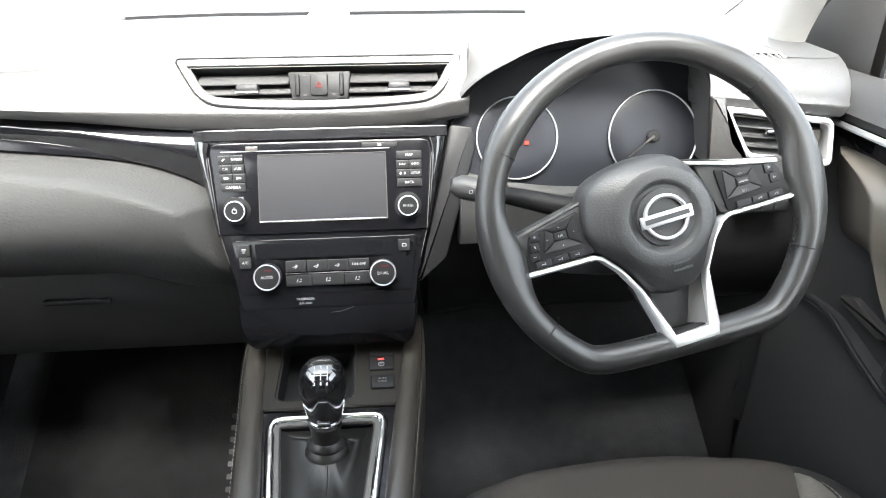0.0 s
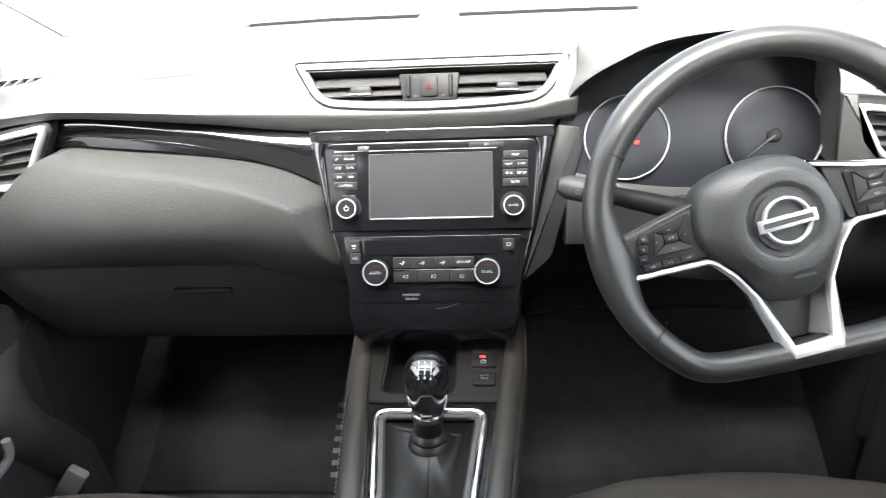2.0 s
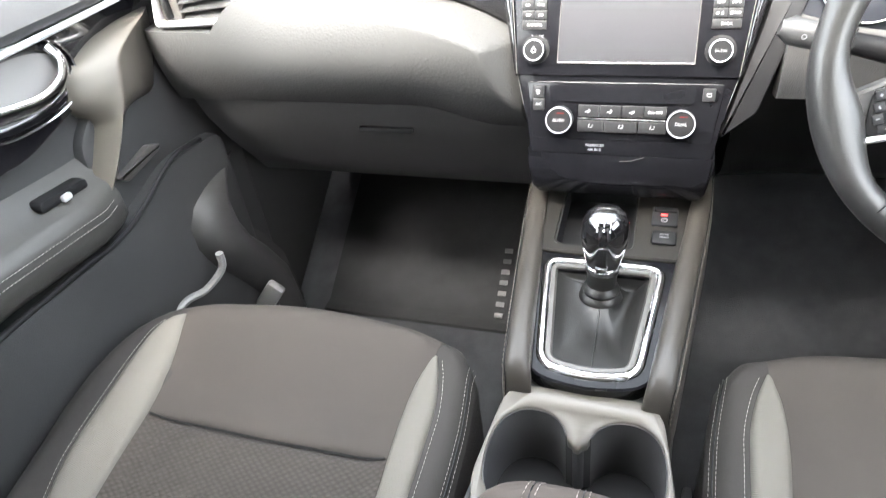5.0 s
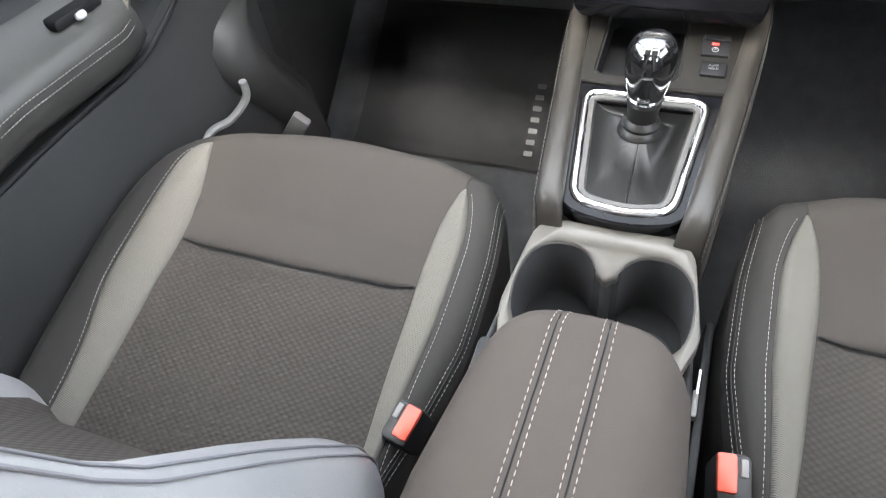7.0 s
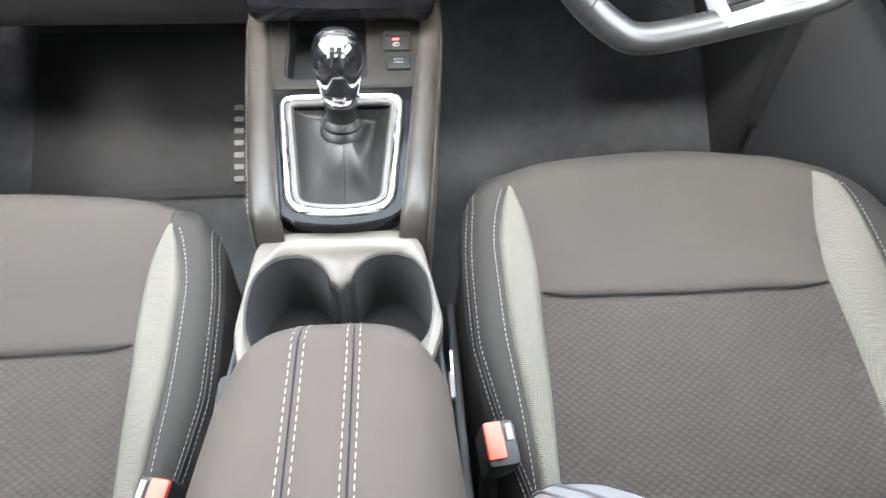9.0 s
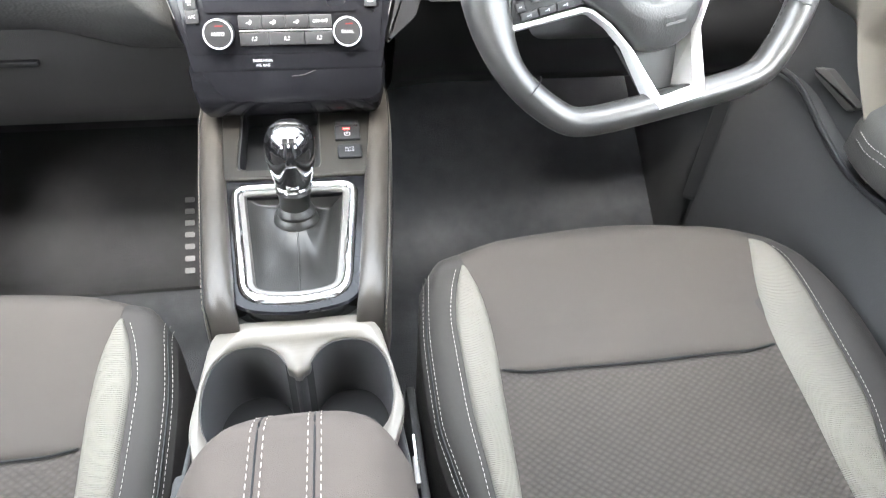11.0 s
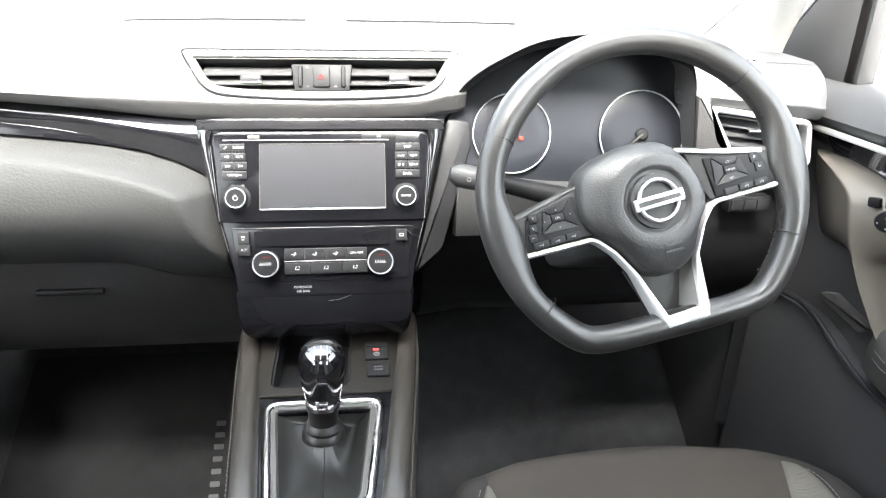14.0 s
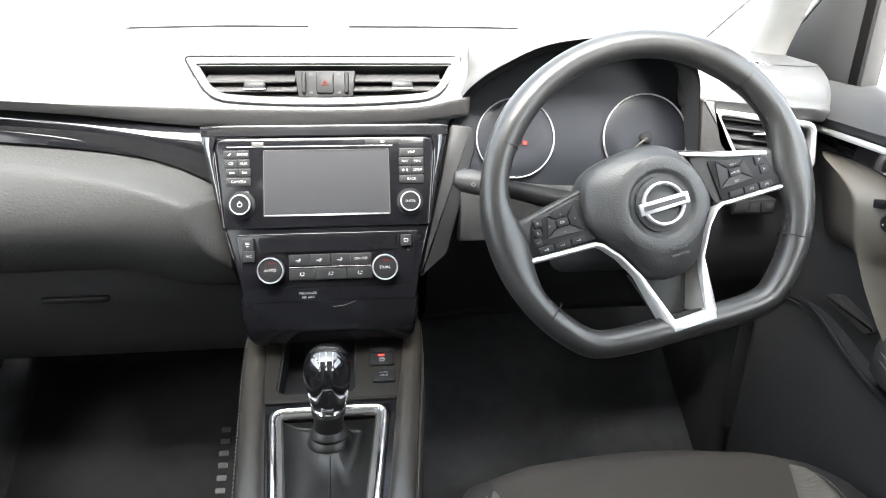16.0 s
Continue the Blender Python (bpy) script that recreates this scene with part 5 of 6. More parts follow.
for u in (-0.0405, 0.0470):
    part("cup_mat", revolve(bmesh.new(), [(0.0300, 0.0), (0.0300, 0.0025), (0.0280, 0.0035), (0.0, 0.0035)], Matrix.Translation((u, -0.418, 0.379)), 32), HARD, cup)


# padded armrest lid
def arm_span(v):
    """Half width and middle of the lid, from the front 0 to the back 1."""
    return 0.0802 + 0.043 * min(v, 0.42), 0.0063 - 0.018 * min(v, 0.6)


def arm_line(x, lift, n):
    """A line along the lid that starts at x and drifts with its middle."""
    out = []
    for v in steps(0.008, 1.0, n):
        w, c = arm_span(v)
        out.append(Vector(arm_top((x - 0.012 * min(v, 0.6) - c) / w, v)) + Vector((0, 0, lift)))
    return out


def arm_top(u, v):
    """u across -1..1, v from the front 0 to the back 1."""
    w, c = arm_span(v)
    x = c + u * (w - 0.008 * max(0.0, 1 - v * 9) ** 2)
    y = -0.459 - 0.41 * v - (0.008 * u * u + 0.022 * u ** 6) * max(0.0, 1 - v * 6)
    z = 0.523 - 0.040 * abs(u) ** 5 - 0.030 * max(0.0, 1 - v * 13) ** 2
    return x, y, z


armrest = thing("armrest", (-0.005, -0.65, 0.46), "dark fabric armrest lid with double pale stitching", "armrest")
part("lid", sheet(bmesh.new(), arm_top, steps(-1, 1, 31), [0, 0.01, 0.02, 0.035, 0.05, 0.07, 0.1, 0.16, 0.25, 0.4, 0.6, 0.8, 1.0], 0.030), ARM, armrest, angle=60)
part("lid_base", box(bmesh.new(), (-0.007, -0.675, 0.450), (0.165, 0.385, 0.036), None, 0.006), HARD, armrest)
for x in (-0.0230, -0.0137, 0.0172, 0.0265):
    bm = bmesh.new()
    stitches(bm, arm_line(x, 0.0006, 50), 0.0044, 0.0026, 0.0006)
    part("stitching", bm, ARM_THREAD, armrest)
for x in (-0.0184, 0.0218):
    part("seam", tube(bmesh.new(), arm_line(x, -0.0002, 40), 0.0009, 6), PANEL, armrest)


# ---- front seats ----
FRONT_EDGE = [(-0.250, -0.262), (-0.232, -0.238), (-0.216, -0.215), (-0.200, -0.199), (-0.165, -0.187), (-0.098, -0.175), (0.0, -0.166), (0.109, -0.174), (0.209, -0.192), (0.238, -0.218), (0.262, -0.258), (0.29, -0.300)]
SIDE_SEAM = [(-0.64, -0.178), (-0.56, -0.190), (-0.50, -0.206), (-0.449, -0.217), (-0.405, -0.2235), (-0.313, -0.222), (-0.221, -0.211)]


def seat(s, name, label):
    cx = 0.354 if s > 0 else -0.349
    back_off = 0.041 if s < 0 else 0.0
    st = thing(name, (cx, -0.45, 0.10), label, "car seat", "front seats")

    def top(u, y):
        """Height of the cushion; u is negative on the console side."""
        zb = 0.4135 + (y + 0.25) * 0.14
        a = abs(u)
        k = min(1.0, max(0.0, (a - 0.115) / 0.075))
        dip = 0.019 * (1 - k * k * (3 - 2 * k)) * min(1.0, max(0.0, (-0.205 - y) / 0.10))
        fall = max(0.0, (a - (-curve_of(SIDE_SEAM, y) - 0.018 if u < 0 else 0.238)) / (0.030 if u < 0 else 0.046))
        edge = 0.024 * min(1.0, fall) ** 2
        front = front_y(u)
        q = max(0.0, (y - (front - 0.045)) / 0.045)
        puff = 0.003 * math.sin(u * 34 + y * 21) * math.sin(y * 17 + 1)
        return zb - dip - edge - 0.030 * min(1.0, q) ** 2.4 + puff * 0.35

    def front_y(u):
        return curve_of(FRONT_EDGE, u)

    def at(u, y, lift=0.0):
        return Vector((cx + s * u, y - back_off, top(u, y) + lift))

    def body(a, t):
        f = front_y(a * (0.235 if a < 0 else 0.284))
        y = f - t * (0.62 + f + 0.10)
        q = min(1.0, max(0.0, (-0.37 - y) / 0.22))
        u = a * (0.0095 - curve_of(SIDE_SEAM, y) if a < 0 else 0.284 - 0.02 * q)
        p = at(u, y)
        p.z -= 0.020 * max(0.0, (abs(a) - 0.86) / 0.14) ** 2 * q
        return p

    ts = [0, 0.01, 0.02, 0.035, 0.05, 0.07, 0.1, 0.14, 0.2, 0.3, 0.4, 0.5, 0.6, 0.7, 0.8, 0.9, 1.0]
    cushion = part("cushion", sheet(bmesh.new(), body, [math.sin(k * math.pi / 2) for k in steps(-1, 1, 41)], ts, 0.15), SIDE, st, "dark cushion with raised side bolsters", 70)
    part("seat_base", box(bmesh.new(), (cx, -0.46, 0.155), (0.40, 0.44, 0.20), None, 0.02), HARD, st)
    for side in (-1, 1):
        part("seat_rail", box(bmesh.new(), (cx + side * 0.18, -0.44, 0.058), (0.03, 0.54, 0.03), None, 0.004), STEEL, st)

    in_l = [(-0.64, -0.168), (-0.54, -0.165), (-0.48, -0.161), (-0.396, -0.157), (-0.324, -0.154), (-0.26, -0.160), (-0.228, -0.171)]
    out_l = [(-0.64, -0.180), (-0.54, -0.183), (-0.47, -0.187), (-0.394, -0.192), (-0.315, -0.192), (-0.26, -0.184), (-0.228, -0.173)]
    in_r = [(-0.64, 0.150), (-0.55, 0.151), (-0.45, 0.153), (-0.352, 0.155), (-0.28, 0.165), (-0.220, 0.183)]
    out_r = [(-0.64, 0.180), (-0.577, 0.183), (-0.51, 0.194), (-0.44, 0.212), (-0.405, 0.216), (-0.345, 0.217), (-0.281, 0.216), (-0.240, 0.207), (-0.220, 0.186)]

    def strip(y0, y1, a, b, n, m, lift, ease=False):
        ys = steps(y0, y1, n)
        bm = bmesh.new()

        def fn(k, y):
            u0, u1 = curve_of(a, y), curve_of(b, y)
            e = min(1.0, min(k, 1 - k) * 8, max(0.0, abs(y - y0) / 0.006), max(0.0, abs(y - y1) / 0.006) + (1 if ease else 0))
            u = u0 + (u1 - u0) * k
            return at(u, min(y, front_y(u) - 0.002), 0.0006 + (lift - 0.0006) * min(1.0, e))

        return sheet(bm, fn, steps(0, 1, m), ys, 0.004)

    part("front_panel", strip(-0.359, -0.164, in_l, in_r, 40, 34, 0.0058, True), FABRIC, cushion, "plain dark fabric front panel", 70)
    part("centre_panel", strip(-0.630, -0.3615, in_l, in_r, 40, 34, 0.0052), HONEY, cushion, "honeycomb knit centre panel", 70)
    part("ribbed_strip", strip(-0.640, -0.229, out_l, in_l, 44, 8, 0.0048), RIBBED, cushion, "pale ribbed fabric strip", 70)
    part("ribbed_strip", strip(-0.640, -0.221, in_r, out_r, 44, 10, 0.0048), RIBBED, cushion, "pale ribbed fabric strip", 70)

    lines = [[at(curve_of(out_l, y) - 0.0055, y, 0.0006) for y in steps(-0.235, -0.62, 60)], [at(curve_of(out_r, y) + 0.0045, y, 0.0006) for y in steps(-0.235, -0.62, 60)]]
    lines += [[at(curve_of(SIDE_SEAM, y) + o, y, 0.0006) for y in steps(-0.226, -0.62, 60)] for o in (0.0010, -0.0050)]
    for line in lines:
        bm = bmesh.new()
        stitches(bm, line, 0.0036, 0.0019, 0.00045)
        part("stitching", bm, THREAD, cushion)
    part("piping", tube(bmesh.new(), [at(curve_of(SIDE_SEAM, y) - 0.0020, y, 0.0) for y in steps(-0.222, -0.63, 50)], 0.0010, 6), PANEL, cushion)
    part("panel_seam", tube(bmesh.new(), [at(u, -0.3602, 0.0030) for u in steps(-0.152, 0.151, 24)], 0.0013, 6), BUTTON, cushion)

    # leaning backrest with deep bolsters
    LOBES = [(0, 0.045), (0.05, 0.058), (0.2, 0.066), (0.3, 0.069), (0.44, 0.069), (0.5, 0.075), (0.58, 0.088), (0.9, 0.085)]

    def back(a, t):
        a = math.sin(a * math.pi / 2)
        hw = 0.234 - 0.05 * t
        u = a * hw
        z = 0.405 + 0.60 * t
        k = min(1.0, max(0.0, (abs(u) - 0.085) / 0.085))
        k = k * k * (3 - 2 * k)
        r = max(0.0, (abs(a) - 0.84) / 0.16)
        y = -0.612 - back_off * 0.6 - 0.31 * t + ((line_of(LOBES, t) if u < 0 else 0.030) - 0.03 * t) * k - 0.045 * r * r - 0.030 * max(0.0, 1 - t * 9) ** 2 - 0.08 * max(0.0, (t - 0.9) / 0.1) ** 2
        return Vector((cx + s * u, y, z))

    tt = [0, 0.02, 0.04, 0.06, 0.09, 0.12, 0.16, 0.2, 0.25, 0.3, 0.36, 0.4, 0.44, 0.47, 0.5, 0.53, 0.56, 0.6, 0.65, 0.8, 0.9, 0.95, 1.0]
    rest = part("backrest", sheet(bmesh.new(), back, steps(-1, 1, 45), tt, 0.11, (0, -0.95, 0.2)), SHOULDER, st, "grey backrest with deep side bolsters", 70)
    for u in (-0.70, -0.64, 0.70):
        part("piping", tube(bmesh.new(), [back(u, t) + Vector((0, 0.0006, 0.0002)) for t in steps(0.0, 0.9, 60)], 0.0011, 6), SEAM_BLUE, rest)

    def inlay(a, t):
        return back(a, t) + Vector((0, 0.0025, 0.0008))

    part("back_panel", sheet(bmesh.new(), inlay, steps(-0.36, 0.36, 20), steps(0.04, 0.92, 20), 0.004, (0, -1, 0)), HONEY, rest, "knit centre panel", 70)
    return st


seat(1, "driver_seat", "dark fabric driver's seat with pale ribbed side strips")
seat(-1, "passenger_seat", "dark fabric passenger seat with pale ribbed side strips")


def buckle(x, y, z, yaw, side):
    b = thing("seat_belt_buckle", (x, y, z - 0.05), "seat belt buckle with orange-red release button", "seat belt buckle", "seat belt buckles")
    m = Matrix.Translation((x, y, z)) @ Matrix.Rotation(radians(yaw), 4, "Z") @ Matrix.Rotation(radians(12), 4, "X")
    part("case", box(bmesh.new(), (0.002 * side, -0.002, -0.028), (0.030, 0.041, 0.058), m, 0.006), HARD, b)
    part("release_button", box(bmesh.new(), (-0.004 * side, 0.0, 0.0010), (0.0165, 0.033, 0.008), m, 0.0028), RED_KEY, b, "orange-red release button")
    part("tongue_slot", box(bmesh.new(), (0.0100 * side, 0.006, 0.0005), (0.006, 0.015, 0.005), m, 0.001), SATIN, b)
    part("stalk", tube(bmesh.new(), [m @ Vector((0, 0, -0.055)), Vector((x, y - 0.01, z - 0.14)), Vector((x, y - 0.02, 0.07))], 0.010, 8), HARD, b)


buckle(0.1365, -0.5155, 0.389, 6, 1)
buckle(-0.1500, -0.5480, 0.388, -13, -1)

# seat lever beside the driver's cushion
lv = thing("seat_side_trim", (0.106, -0.42, 0.20), "dark seat side trim with a bright release tab", "seat trim")
part("trim", box(bmesh.new(), (0.112, -0.47, 0.26), (0.010, 0.30, 0.13), None, 0.004), HARD, lv)
part("release_tab", box(bmesh.new(), (0.1045, -0.435, 0.342), (0.006, 0.030, 0.012), None, 0.002), SATIN, lv)
part("release_rod", tube(bmesh.new(), [(0.1055, -0.40, 0.352), (0.1055, -0.424, 0.347)], 0.0016, 6), STEEL, lv)


# ---- doors ----
def door(s, name, label):
    d = thing(name, (s * 0.70, -0.35, 0.10), label, "car door", "front doors")
    DF = frame_of((s * 0.66, 0, 0), (0, 0, 1), (-s, 0, 0))     # u runs along the door, v up, w into the cabin
    g = DF.to_3x3() @ Vector((1, 0, 0))
    sg = 1 if g.y > 0 else -1

    def poly(pts, r=0.004):
        q = [(sg * a, b) for a, b in pts]
        return rounded(q if sg > 0 else q[::-1], r)

    def loop(name, pts, w0, w1, mat, bevel, r=0.006, lab=""):
        return part(name, plate(bmesh.new(), poly(pts, r), w0, w1, DF, bevel), mat, d, lab)

    loop("panel", [(0.130, 0.12), (-1.05, 0.10), (-1.05, 0.80), (0.130, 0.80)], -0.06, -0.020, HARD, 0.006, 0.02, "dark door panel")
    rings = []
    for y in steps(0.12, -1.05, 30):
        dz = 0.030 * max(0.0, -y - 0.1) * 0.6
        rings.append([(s * x, y, z + dz) for x, z in ((0.735, 0.795), (0.735, 0.815), (0.715, 0.8225), (0.690, 0.820), (0.668, 0.808), (0.652, 0.790), (0.645, 0.782), (0.649, 0.772), (0.660, 0.767), (0.70, 0.765))])
    part("window_sill", loft(bmesh.new(), rings), HARD, d, "soft dark upper door sill", 60)
    part("chrome_line", tube(bmesh.new(), [(s * 0.6505, y, 0.765 + 0.012 * max(0.0, -y - 0.15)) for y in steps(0.035, -0.95, 24)], 0.0042, 8), SILVER, d, "thin silver line along the door")
    loop("gloss_panel", [(0.020, 0.762), (-0.62, 0.768), (-0.62, 0.66), (-0.26, 0.645), (-0.13, 0.675), (-0.035, 0.715)], -0.035, -0.004, GLOSS, 0.004, 0.02, "piano black door trim")
    loop("front_panel", [(0.125, 0.20), (-0.20, 0.42), (-0.19, 0.62), (-0.05, 0.735), (0.125, 0.760)], -0.04, -0.004, HARD, 0.006, 0.02, "grey moulded front of the door panel")
    # pull handle in its bowl
    bowl = [(-0.236 + 0.088 * math.copysign(abs(math.cos(k * math.tau / 40)) ** 0.8, math.cos(k * math.tau / 40)), 0.722 + 0.046 * math.copysign(abs(math.sin(k * math.tau / 40)) ** 0.8, math.sin(k * math.tau / 40)) - 0.06 * (math.cos(k * math.tau / 40) * 0.088) ) for k in range(40)]
    bq = [(sg * a, b) for a, b in bowl]
    bq = bq if sg > 0 else bq[::-1]
    part("handle_bezel", hoop(bmesh.new(), inset(bq, -0.0035), inset(bq, -0.0005), -0.02, 0.004, DF, 0.001), CHROME, d, "thin bright handle surround")
    part("handle_frame", hoop(bmesh.new(), bq, inset(bq, 0.0125), -0.02, 0.0015, DF, 0.0035), GLOSS, d, "piano black handle frame")
    part("handle_bowl", plate(bmesh.new(), inset(bq, 0.0120), -0.02, -0.0020, DF), SATIN, d)
    part("door_handle", tube(bmesh.new(), spline([DF @ Vector((sg * a, b, w)) for a, b, w in ((-0.172, 0.752, 0.000), (-0.167, 0.732, 0.008), (-0.184, 0.711, 0.012), (-0.225, 0.702, 0.012), (-0.290, 0.712, 0.010))], 24), [0.011] * 25, 10, flat=0.55), CHROME, d, "chrome inner door handle")
    # taupe grip that runs from the mirror corner down into the armrest
    rear = spline([(-0.045, 0.737), (-0.105, 0.731), (-0.150, 0.714), (-0.173, 0.692), (-0.177, 0.672), (-0.164, 0.655), (-0.154, 0.636), (-0.170, 0.610), (-0.196, 0.576), (-0.220, 0.545), (-0.234, 0.500)], 60)
    crest = spline([(-0.020, 0.737), (-0.066, 0.724), (-0.100, 0.709), (-0.112, 0.690), (-0.120, 0.670), (-0.131, 0.650), (-0.141, 0.634), (-0.156, 0.610), (-0.178, 0.582), (-0.206, 0.545), (-0.228, 0.498)], 60)
    front = spline([(0.010, 0.736), (0.004, 0.712), (-0.008, 0.686), (-0.022, 0.655), (-0.040, 0.634), (-0.085, 0.634), (-0.112, 0.622), (-0.130, 0.600), (-0.152, 0.570), (-0.186, 0.538), (-0.218, 0.495)], 60)
    rings = []
    for k, (r, c, f) in enumerate(zip(rear, crest, front)):
        t = k / (len(rear) - 1)
        h = 0.006 + 0.028 * math.sin(math.pi * min(1.0, 0.12 + 0.86 * t)) ** 0.6
        m, n = r.lerp(c, 0.6), c.lerp(f, 0.4)
        near, away = r.lerp(c, 0.94), c.lerp(f, 0.06)
        rings.append([DF @ Vector((sg * p.x, p.y, w)) for p, w in ((r, -0.02), (r, 0.003), (m, 0.003 + 0.58 * (h - 0.003)), (near, h * 0.965), (c, h), (away, h * 0.965), (n, 0.003 + 0.58 * (h - 0.003)), (f, 0.003), (f, -0.02))])
    part("door_grip", loft(bmesh.new(), rings), GRIP, d, "satin taupe door grip with a raised crest", 80)
    part("grip_ledge", plate(bmesh.new(), poly([(-0.145, 0.543), (-0.162, 0.557), (-0.089, 0.570), (-0.064, 0.560), (-0.071, 0.552)], 0.004), -0.03, 0.006, DF, 0.004), SATIN_DARK, d)
    # armrest with window switch
    rings = []
    for y in steps(-0.185, -1.02, 26):
        e = min(1.0, (-0.185 - y) / 0.05)
        w = 0.018 + 0.020 * e
        z = 0.560 + 0.02 * min(1.0, max(0.0, -y - 0.2) / 0.2)
        rings.append([(s * 0.70, y, z + 0.060), (s * 0.672, y, z + 0.040), (s * 0.660, y, z + 0.022), (s * (0.655 - 0.5 * w), y, z + 0.012), (s * (0.660 - w), y, z + 0.004), (s * (0.656 - w), y, z - 0.008), (s * (0.656 - w), y, z - 0.040), (s * (0.668 - 0.6 * w), y, z - 0.062), (s * 0.70, y, z - 0.075)])
    ar = part("door_armrest", loft(bmesh.new(), rings), DOORPAD, d, "dark padded door armrest with stitching", 60)
    for o in (0.0, 0.010):
        bm = bmesh.new()
        stitches(bm, [(s * (0.6555 - 0.018 - 0.020 * min(1.0, (-0.185 - y) / 0.05)), y, 0.560 + 0.02 * min(1.0, max(0.0, -y - 0.2) / 0.2) - 0.006 - o) for y in steps(-0.205, -0.95, 60)], 0.0038, 0.0018, 0.0005)
        part("stitching", bm, THREAD, ar)
    wp = part("window_switch_plate", plate(bmesh.new(), poly([(-0.293, 0.588), (-0.290, 0.602), (-0.214, 0.594), (-0.214, 0.580)], 0.006), -0.02, 0.012, DF, 0.004), PANEL, d, "window switch with bright tab")
    part("switch_tab", box(bmesh.new(), (s * 0.645, -0.255, 0.590), (0.009, 0.015, 0.009), None, 0.0035), SILVER, wp)
    if s > 0:
        mp = frame_of((0.6475, -0.150, 0.700), (0, 0.2, 1), (-1, -0.35, 0.12))
        for u in (-0.010, 0.010):
            part("mirror_switch", box(bmesh.new(), (u - 0.006, 0.013, 0.003), (0.014, 0.011, 0.008), mp, 0.002), PANEL, d)
        k = part("mirror_dial", revolve(bmesh.new(), [(0.0155, -0.004), (0.0155, 0.004), (0.013, 0.007), (0.0, 0.0075)], mp @ Matrix.Translation((0.002, -0.0085, 0)) @ Matrix.Diagonal((1.05, 0.82, 1, 1)), 28), PANEL, d, "round mirror adjuster")
        icon([(0.002, -0.004, 0.002, 0.002, 45), (0.002, -0.016, 0.002, 0.002, 45), (-0.008, -0.010, 0.002, 0.002, 45), (0.012, -0.010, 0.002, 0.002, 45)], mp @ Matrix.Translation((0, 0, 0.0080)), k)
    loop("pocket", [(0.06, 0.14), (-0.95, 0.14), (-0.95, 0.510), (-0.366, 0.500), (-0.225, 0.490), (-0.067, 0.534), (0.06, 0.520)], -0.03, 0.018, HARD, 0.010, 0.03, "moulded door pocket")
    part("pocket_lip", tube(bmesh.new(), spline([DF @ Vector((sg * a, b, 0.020)) for a, b in ((0.0, 0.532), (-0.067, 0.540), (-0.150, 0.512), (-0.225, 0.497), (-0.366, 0.506), (-0.9, 0.516))], 30), 0.004, 8), KEY, d)
    # mirror corner piece and window frame
    tri_ = [(0.250, 0.805), (0.012, 0.805), (0.012, 1.040), (0.030, 1.030), (0.110, 0.955)]
    loop("mirror_corner", tri_, -0.055, -0.030, KICK, 0.006, 0.012, "dark triangular mirror corner")
    if s < 0:
        part("corner_inset", plate(bmesh.new(), poly([(0.160, 0.824), (0.058, 0.818), (0.077, 0.914)], 0.012), -0.04, -0.028, DF, 0.001), SATIN_DARK if s < 0 else HARD, d)
    part("window_post", box(bmesh.new(), (s * 0.702, 0.026, 0.99), (0.024, 0.030, 0.37), None, 0.005), HARD, d)
    part("window_glass", box(bmesh.new(), (s * 0.725, -0.53, 1.0), (0.004, 1.02, 0.42), None), GLASS, d).visible_shadow = False
    return d


door(1, "driver_door", "closed dark driver's door with taupe grip and mirror switch")
door(-1, "passenger_door", "closed dark passenger door with taupe grip")

# ---- floor, footwells and mats ----
floor = tagged(part("floor", sheet(bmesh.new(), lambda x, y: (x, y, 0.045 + 0.62 * max(0.0, y - 0.16) if y < 0.55 else 0.287 + (y - 0.55) * 3), steps(-0.74, 0.74, 20), [-2.3, -1.5, -0.9, -0.5, -0.2, 0.0, 0.12, 0.16, 0.2, 0.3, 0.42, 0.55, 0.70], 0.03), CARPET), "black car carpet rising to the toe board", "floor", kind="structure")
mat = thing("floor_mat", (-0.39, 0.25, 0.05), "black carpet floor mat with pale raised marks", "floor mat")
part("mat_carpet", sheet(bmesh.new(), lambda x, y: (x, y, 0.058 + 0.62 * max(0.0, y - 0.165)), steps(-0.18, -0.60, 8), [0.135, 0.15, 0.165, 0.25, 0.32, 0.42], 0.008), MAT, mat)
for k in range(7):
    y = 0.170 + 0.0195 * k
    fr_ = frame_of((-0.229, y, 0.0612 + 0.62 * max(0.0, y - 0.165)), (0, 1, 0.62), (0, -0.62, 1))
    o = rounded([(-0.0085, -0.0048), (0.0085, -0.0048), (0.0085, 0.0048), (-0.0085, 0.0048)], 0.002)
    part("raised_mark", plate(bmesh.new(), o, -0.001, 0.001, fr_), MARK, mat)
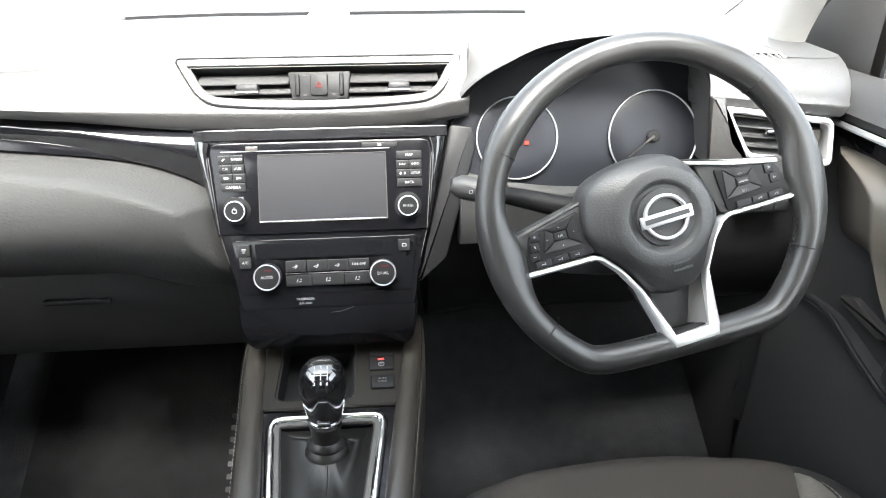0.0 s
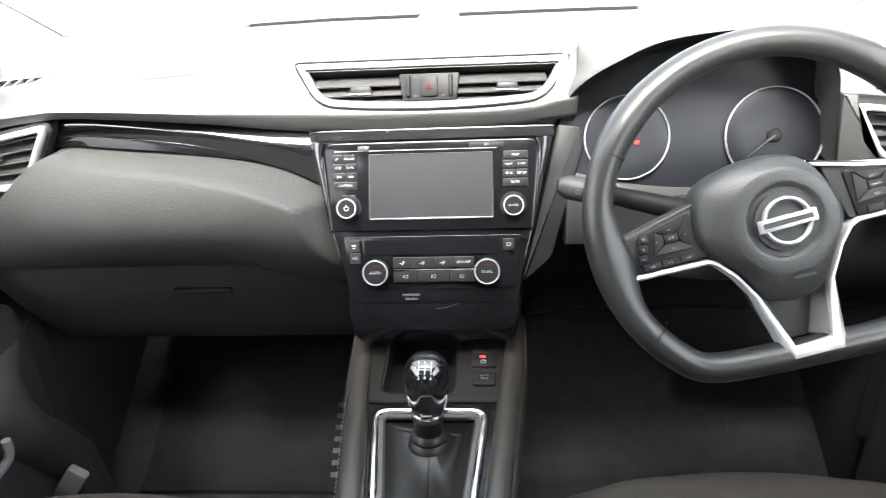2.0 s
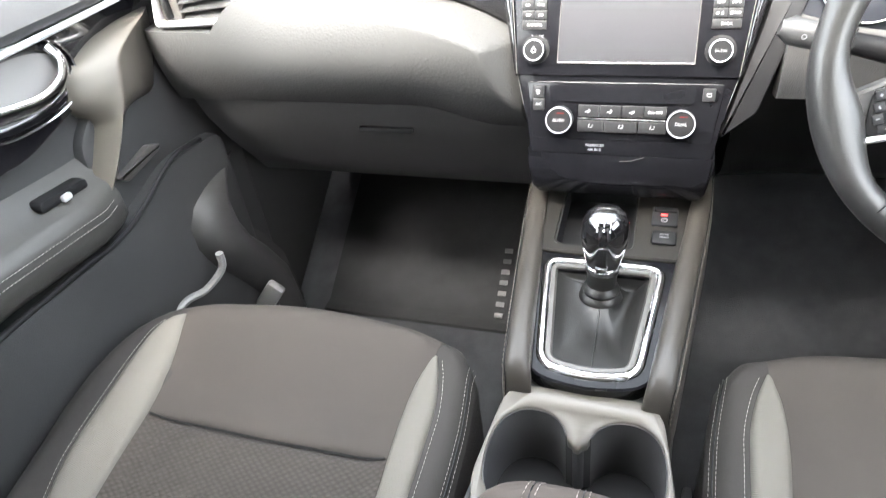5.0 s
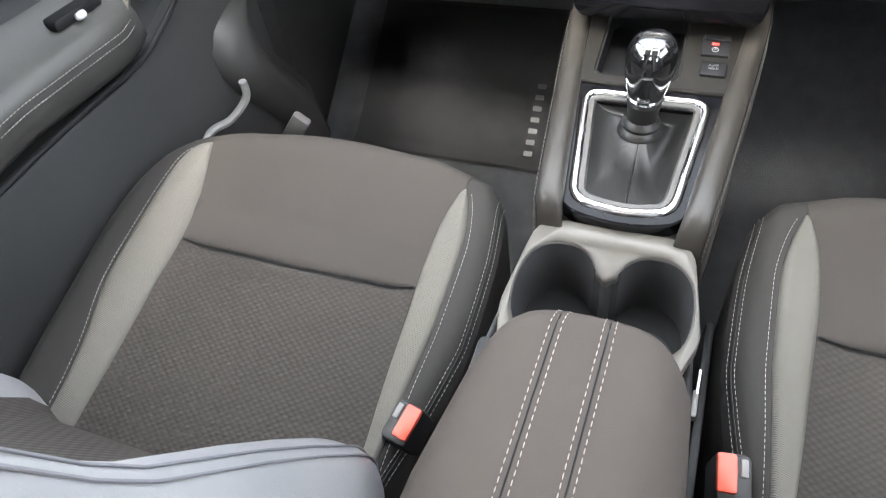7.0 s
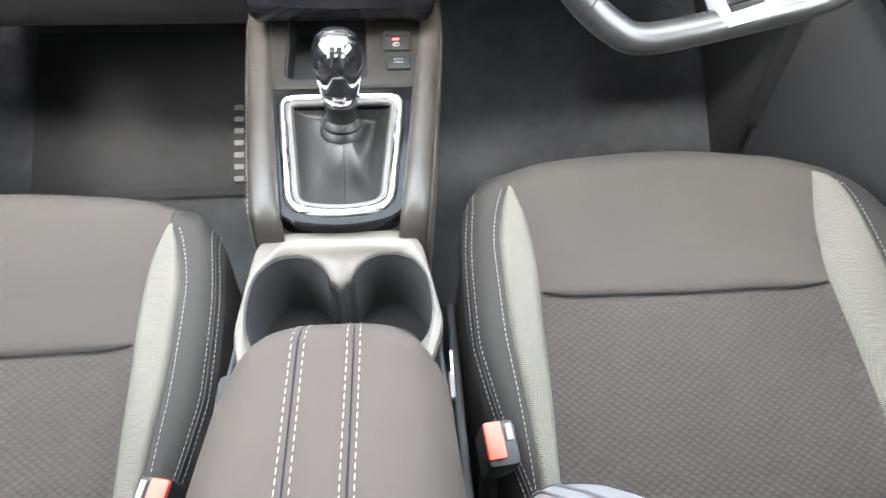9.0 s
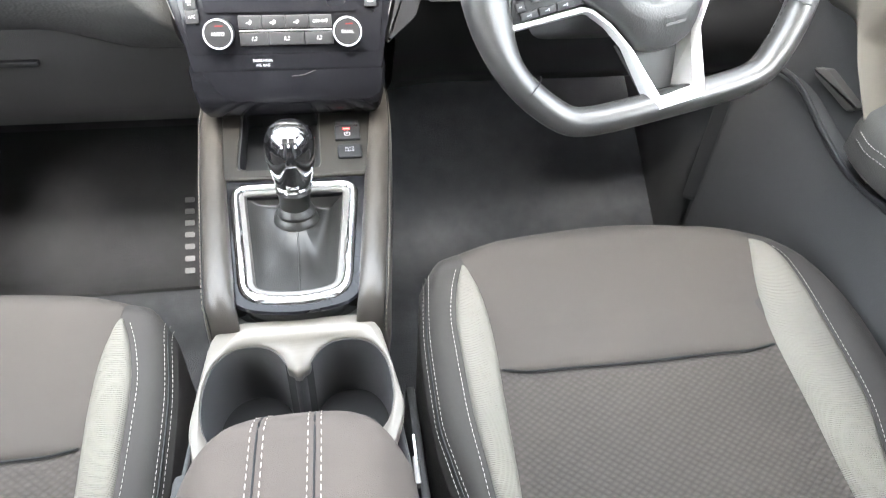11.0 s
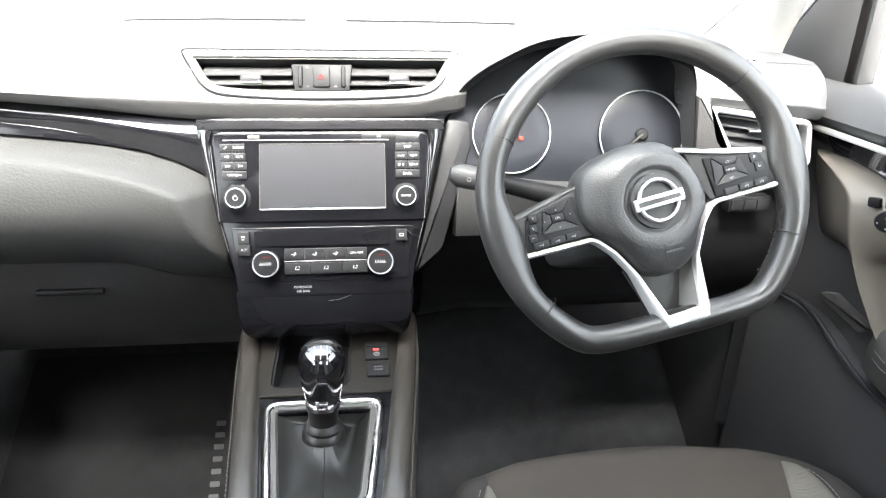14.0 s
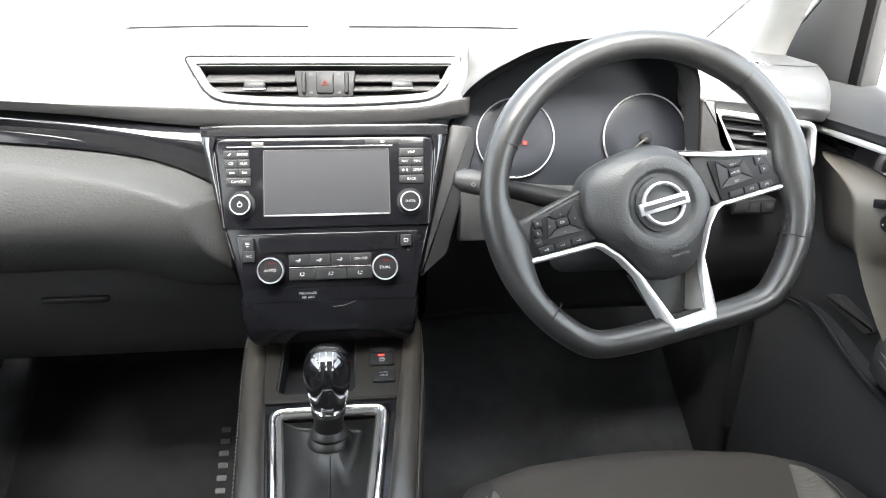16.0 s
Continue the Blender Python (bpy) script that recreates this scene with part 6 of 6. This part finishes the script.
for s in (-1, 1):
    # kick panel, sill trim and door seal by the footwell
    kp = thing("kick_panel", (s * 0.61, 0.0, 0.05), "dark moulded kick panel beside the footwell", "kick panel", "kick panels")
    if s < 0:
        rings = []
        for z, y, w in ((0.06, 0.03, 0.040), (0.20, 0.01, 0.042), (0.28, -0.035, 0.048), (0.33, -0.070, 0.052), (0.38, -0.090, 0.052), (0.42, -0.090, 0.046), (0.445, -0.070, 0.034), (0.462, -0.035, 0.012)):
            rings.append([(s * (0.655 - w * math.sin(k * math.pi / 12)), y + 0.05 - 0.05 * math.cos(k * math.pi / 12), z) for k in range(13)] + [(s * 0.66, y + 0.13, z), (s * 0.665, y, z)])
        part("panel", loft(bmesh.new(), rings), KICK, kp, angle=60)
        part("sill_seal", tube(bmesh.new(), spline([(s * 0.598, -0.096, 0.384), (s * 0.602, -0.099, 0.354), (s * 0.620, -0.130, 0.333), (s * 0.640, -0.168, 0.330), (s * 0.648, -0.26, 0.30), (s * 0.65, -0.7, 0.24)], 30), 0.0065, 8), SATIN, kp)
    part("sill", box(bmesh.new(), (s * 0.63, -0.55, 0.10), (0.08, 1.0, 0.13), None, 0.02), HARD, kp)
fp = thing("foot_lever", (-0.62, 0.03, 0.06), "small pale plastic lever at the footwell side", "lever")
part("blade", box(bmesh.new(), (-0.612, 0.0, 0.207), (0.034, 0.018, 0.075), Matrix.Translation((-0.612, 0.0, 0.207)) @ Matrix.Rotation(radians(38), 4, "Y") @ Matrix.Translation((0.612, 0.0, -0.207)), 0.006), SATIN, fp)
part("bracket", tube(bmesh.new(), [(-0.612, 0.005, 0.20), (-0.625, 0.015, 0.13), (-0.63, 0.03, 0.06)], 0.010, 8), HARD, fp)

# ---- body shell: pillars, roof, windows ----
for s in (-1, 1):
    path = spline([(s * 0.638, 0.212, 0.785), (s * 0.634, 0.152, 0.828), (s * 0.631, 0.130, 0.872), (s * 0.625, 0.094, 0.928), (s * 0.615, 0.030, 1.000), (s * 0.590, -0.20, 1.135), (s * 0.567, -0.43, 1.245), (s * 0.555, -0.60, 1.285)], 48)
    tagged(part("pillar", tube(bmesh.new(), path, [0.021 + 0.020 * k / 48 for k in range(len(path))], 14, flat=0.8), PILLAR, angle=70), "grey cloth-covered windscreen pillar", "pillar", "pillars", "structure")
    tagged(part("door_pillar", box(bmesh.new(), (s * 0.70, -1.15, 0.68), (0.10, 0.16, 1.25), None, 0.02), PILLAR), "grey door pillar", "pillar", "pillars", "structure")
    tagged(part("side_wall", box(bmesh.new(), (s * 0.74, -1.75, 0.43), (0.06, 1.25, 0.84), None, 0.01), HARD), "dark rear side wall", "wall", kind="structure")
    tagged(part("outer_sill", box(bmesh.new(), (s * 0.76, -0.60, 0.38), (0.05, 1.45, 0.80), None, 0.01), HARD), "dark outer door skin", "wall", kind="structure")
    tagged(part("side_rail", box(bmesh.new(), (s * 0.66, -1.35, 1.27), (0.14, 1.9, 0.09), None, 0.03), HEADLINER), "grey roof rail lining", "roof rail", kind="structure")
    tagged(part("scuttle_side", box(bmesh.new(), (s * 0.725, 0.415, 0.385), (0.09, 0.62, 0.75), None, 0.01), HARD), "dark side of the footwell", "wall", kind="structure")
roof = part("ceiling", box(bmesh.new(), (0, -1.35, 1.315), (1.36, 1.75, 0.05), None, 0.02), HEADLINER)
tagged(roof, "grey headliner", "ceiling", kind="structure")
tagged(part("rear_wall", box(bmesh.new(), (0, -2.35, 0.45), (1.5, 0.08, 0.9), None, 0.01), HARD), "dark rear wall under the back window", "wall", kind="structure")
tagged(part("firewall", box(bmesh.new(), (0, 0.70, 0.39), (1.5, 0.06, 0.74), None, 0.01), HARD), "dark firewall", "wall", kind="structure")
def glass_at(x, t):
    return x * (0.70 - 0.10 * t), 0.645 - 1.145 * t - 0.17 * x * x * (1 - t) - 0.05 * x * x * t, 0.835 + 0.455 * t + 0.02 * t * (1 - t)


ws = bmesh.new()
sheet(ws, glass_at, steps(-1, 1, 16), steps(0, 1, 12), 0.005)
wob = tagged(part("windscreen", ws, GLASS, angle=70), "clear sloping windscreen", "window", kind="structure")
wob.visible_shadow = False
tagged(part("windscreen_seal", tube(bmesh.new(), [glass_at(-1, 0.22 - 0.02 * k) for k in range(11)] + [glass_at(x, 0.012) for x in steps(-0.97, 0.97, 40)] + [glass_at(1, 0.02 + 0.02 * k) for k in range(11)], 0.0028, 6), SATIN), "thin grey rubber edge of the windscreen", "seal", kind="structure")
tagged(part("cowl", box(bmesh.new(), (0, 0.69, 0.70), (1.5, 0.10, 0.05), None, 0.01), HARD), "dark cowl below the windscreen", "trim", kind="structure")
# added out of view; its dark tint cuts reflections in the climate display
SMOKE = glass_material("dark_privacy_glass", (0.16, 0.17, 0.17))
rear = tagged(part("rear_window", loft(bmesh.new(), [[(x, y, z) for x in (-0.66, 0.66)] for y, z in ((-2.36, 0.88), (-2.365, 0.885), (-2.215, 1.305), (-2.21, 1.30))] + [[(x, -2.36, 0.88) for x in (-0.66, 0.66)]], closed=False), SMOKE), "unseen rear window, tinted dark to dim dash reflections", "window", kind="structure")
bench = thing("rear_bench", (0, -1.7, 0.06), "dark fabric rear bench seat", "rear seat")
part("cushion", box(bmesh.new(), (0, -1.62, 0.26), (1.30, 0.52, 0.26), None, 0.06, 4), SIDE, bench)
part("backrest", box(bmesh.new(), (0, -1.98, 0.62), (1.30, 0.20, 0.66), Matrix.Translation((0, -1.98, 0.62)) @ Matrix.Rotation(radians(18), 4, "X") @ Matrix.Translation((0, 1.98, -0.62)), 0.05, 4), SIDE, bench)

# ---- outside ----
tagged(part("ground", sheet(bmesh.new(), lambda x, y: (x, y, -0.32), steps(-300, 300, 9), steps(-300, 300, 9), 0.2), ASPHALT), "pale sunlit concrete yard", "ground", kind="structure")
bonnet = bmesh.new()
sheet(bonnet, lambda x, t: (x * (0.86 - 0.12 * t), 0.52 + 1.25 * t, 0.742 + 0.03 * (1 - x * x) - 0.16 * t * t), steps(-1, 1, 18), steps(0, 1, 14), 0.02)
tagged(part("bonnet", bonnet, CARPAINT, angle=60), "white painted bonnet beyond the windscreen", "bonnet", kind="structure")
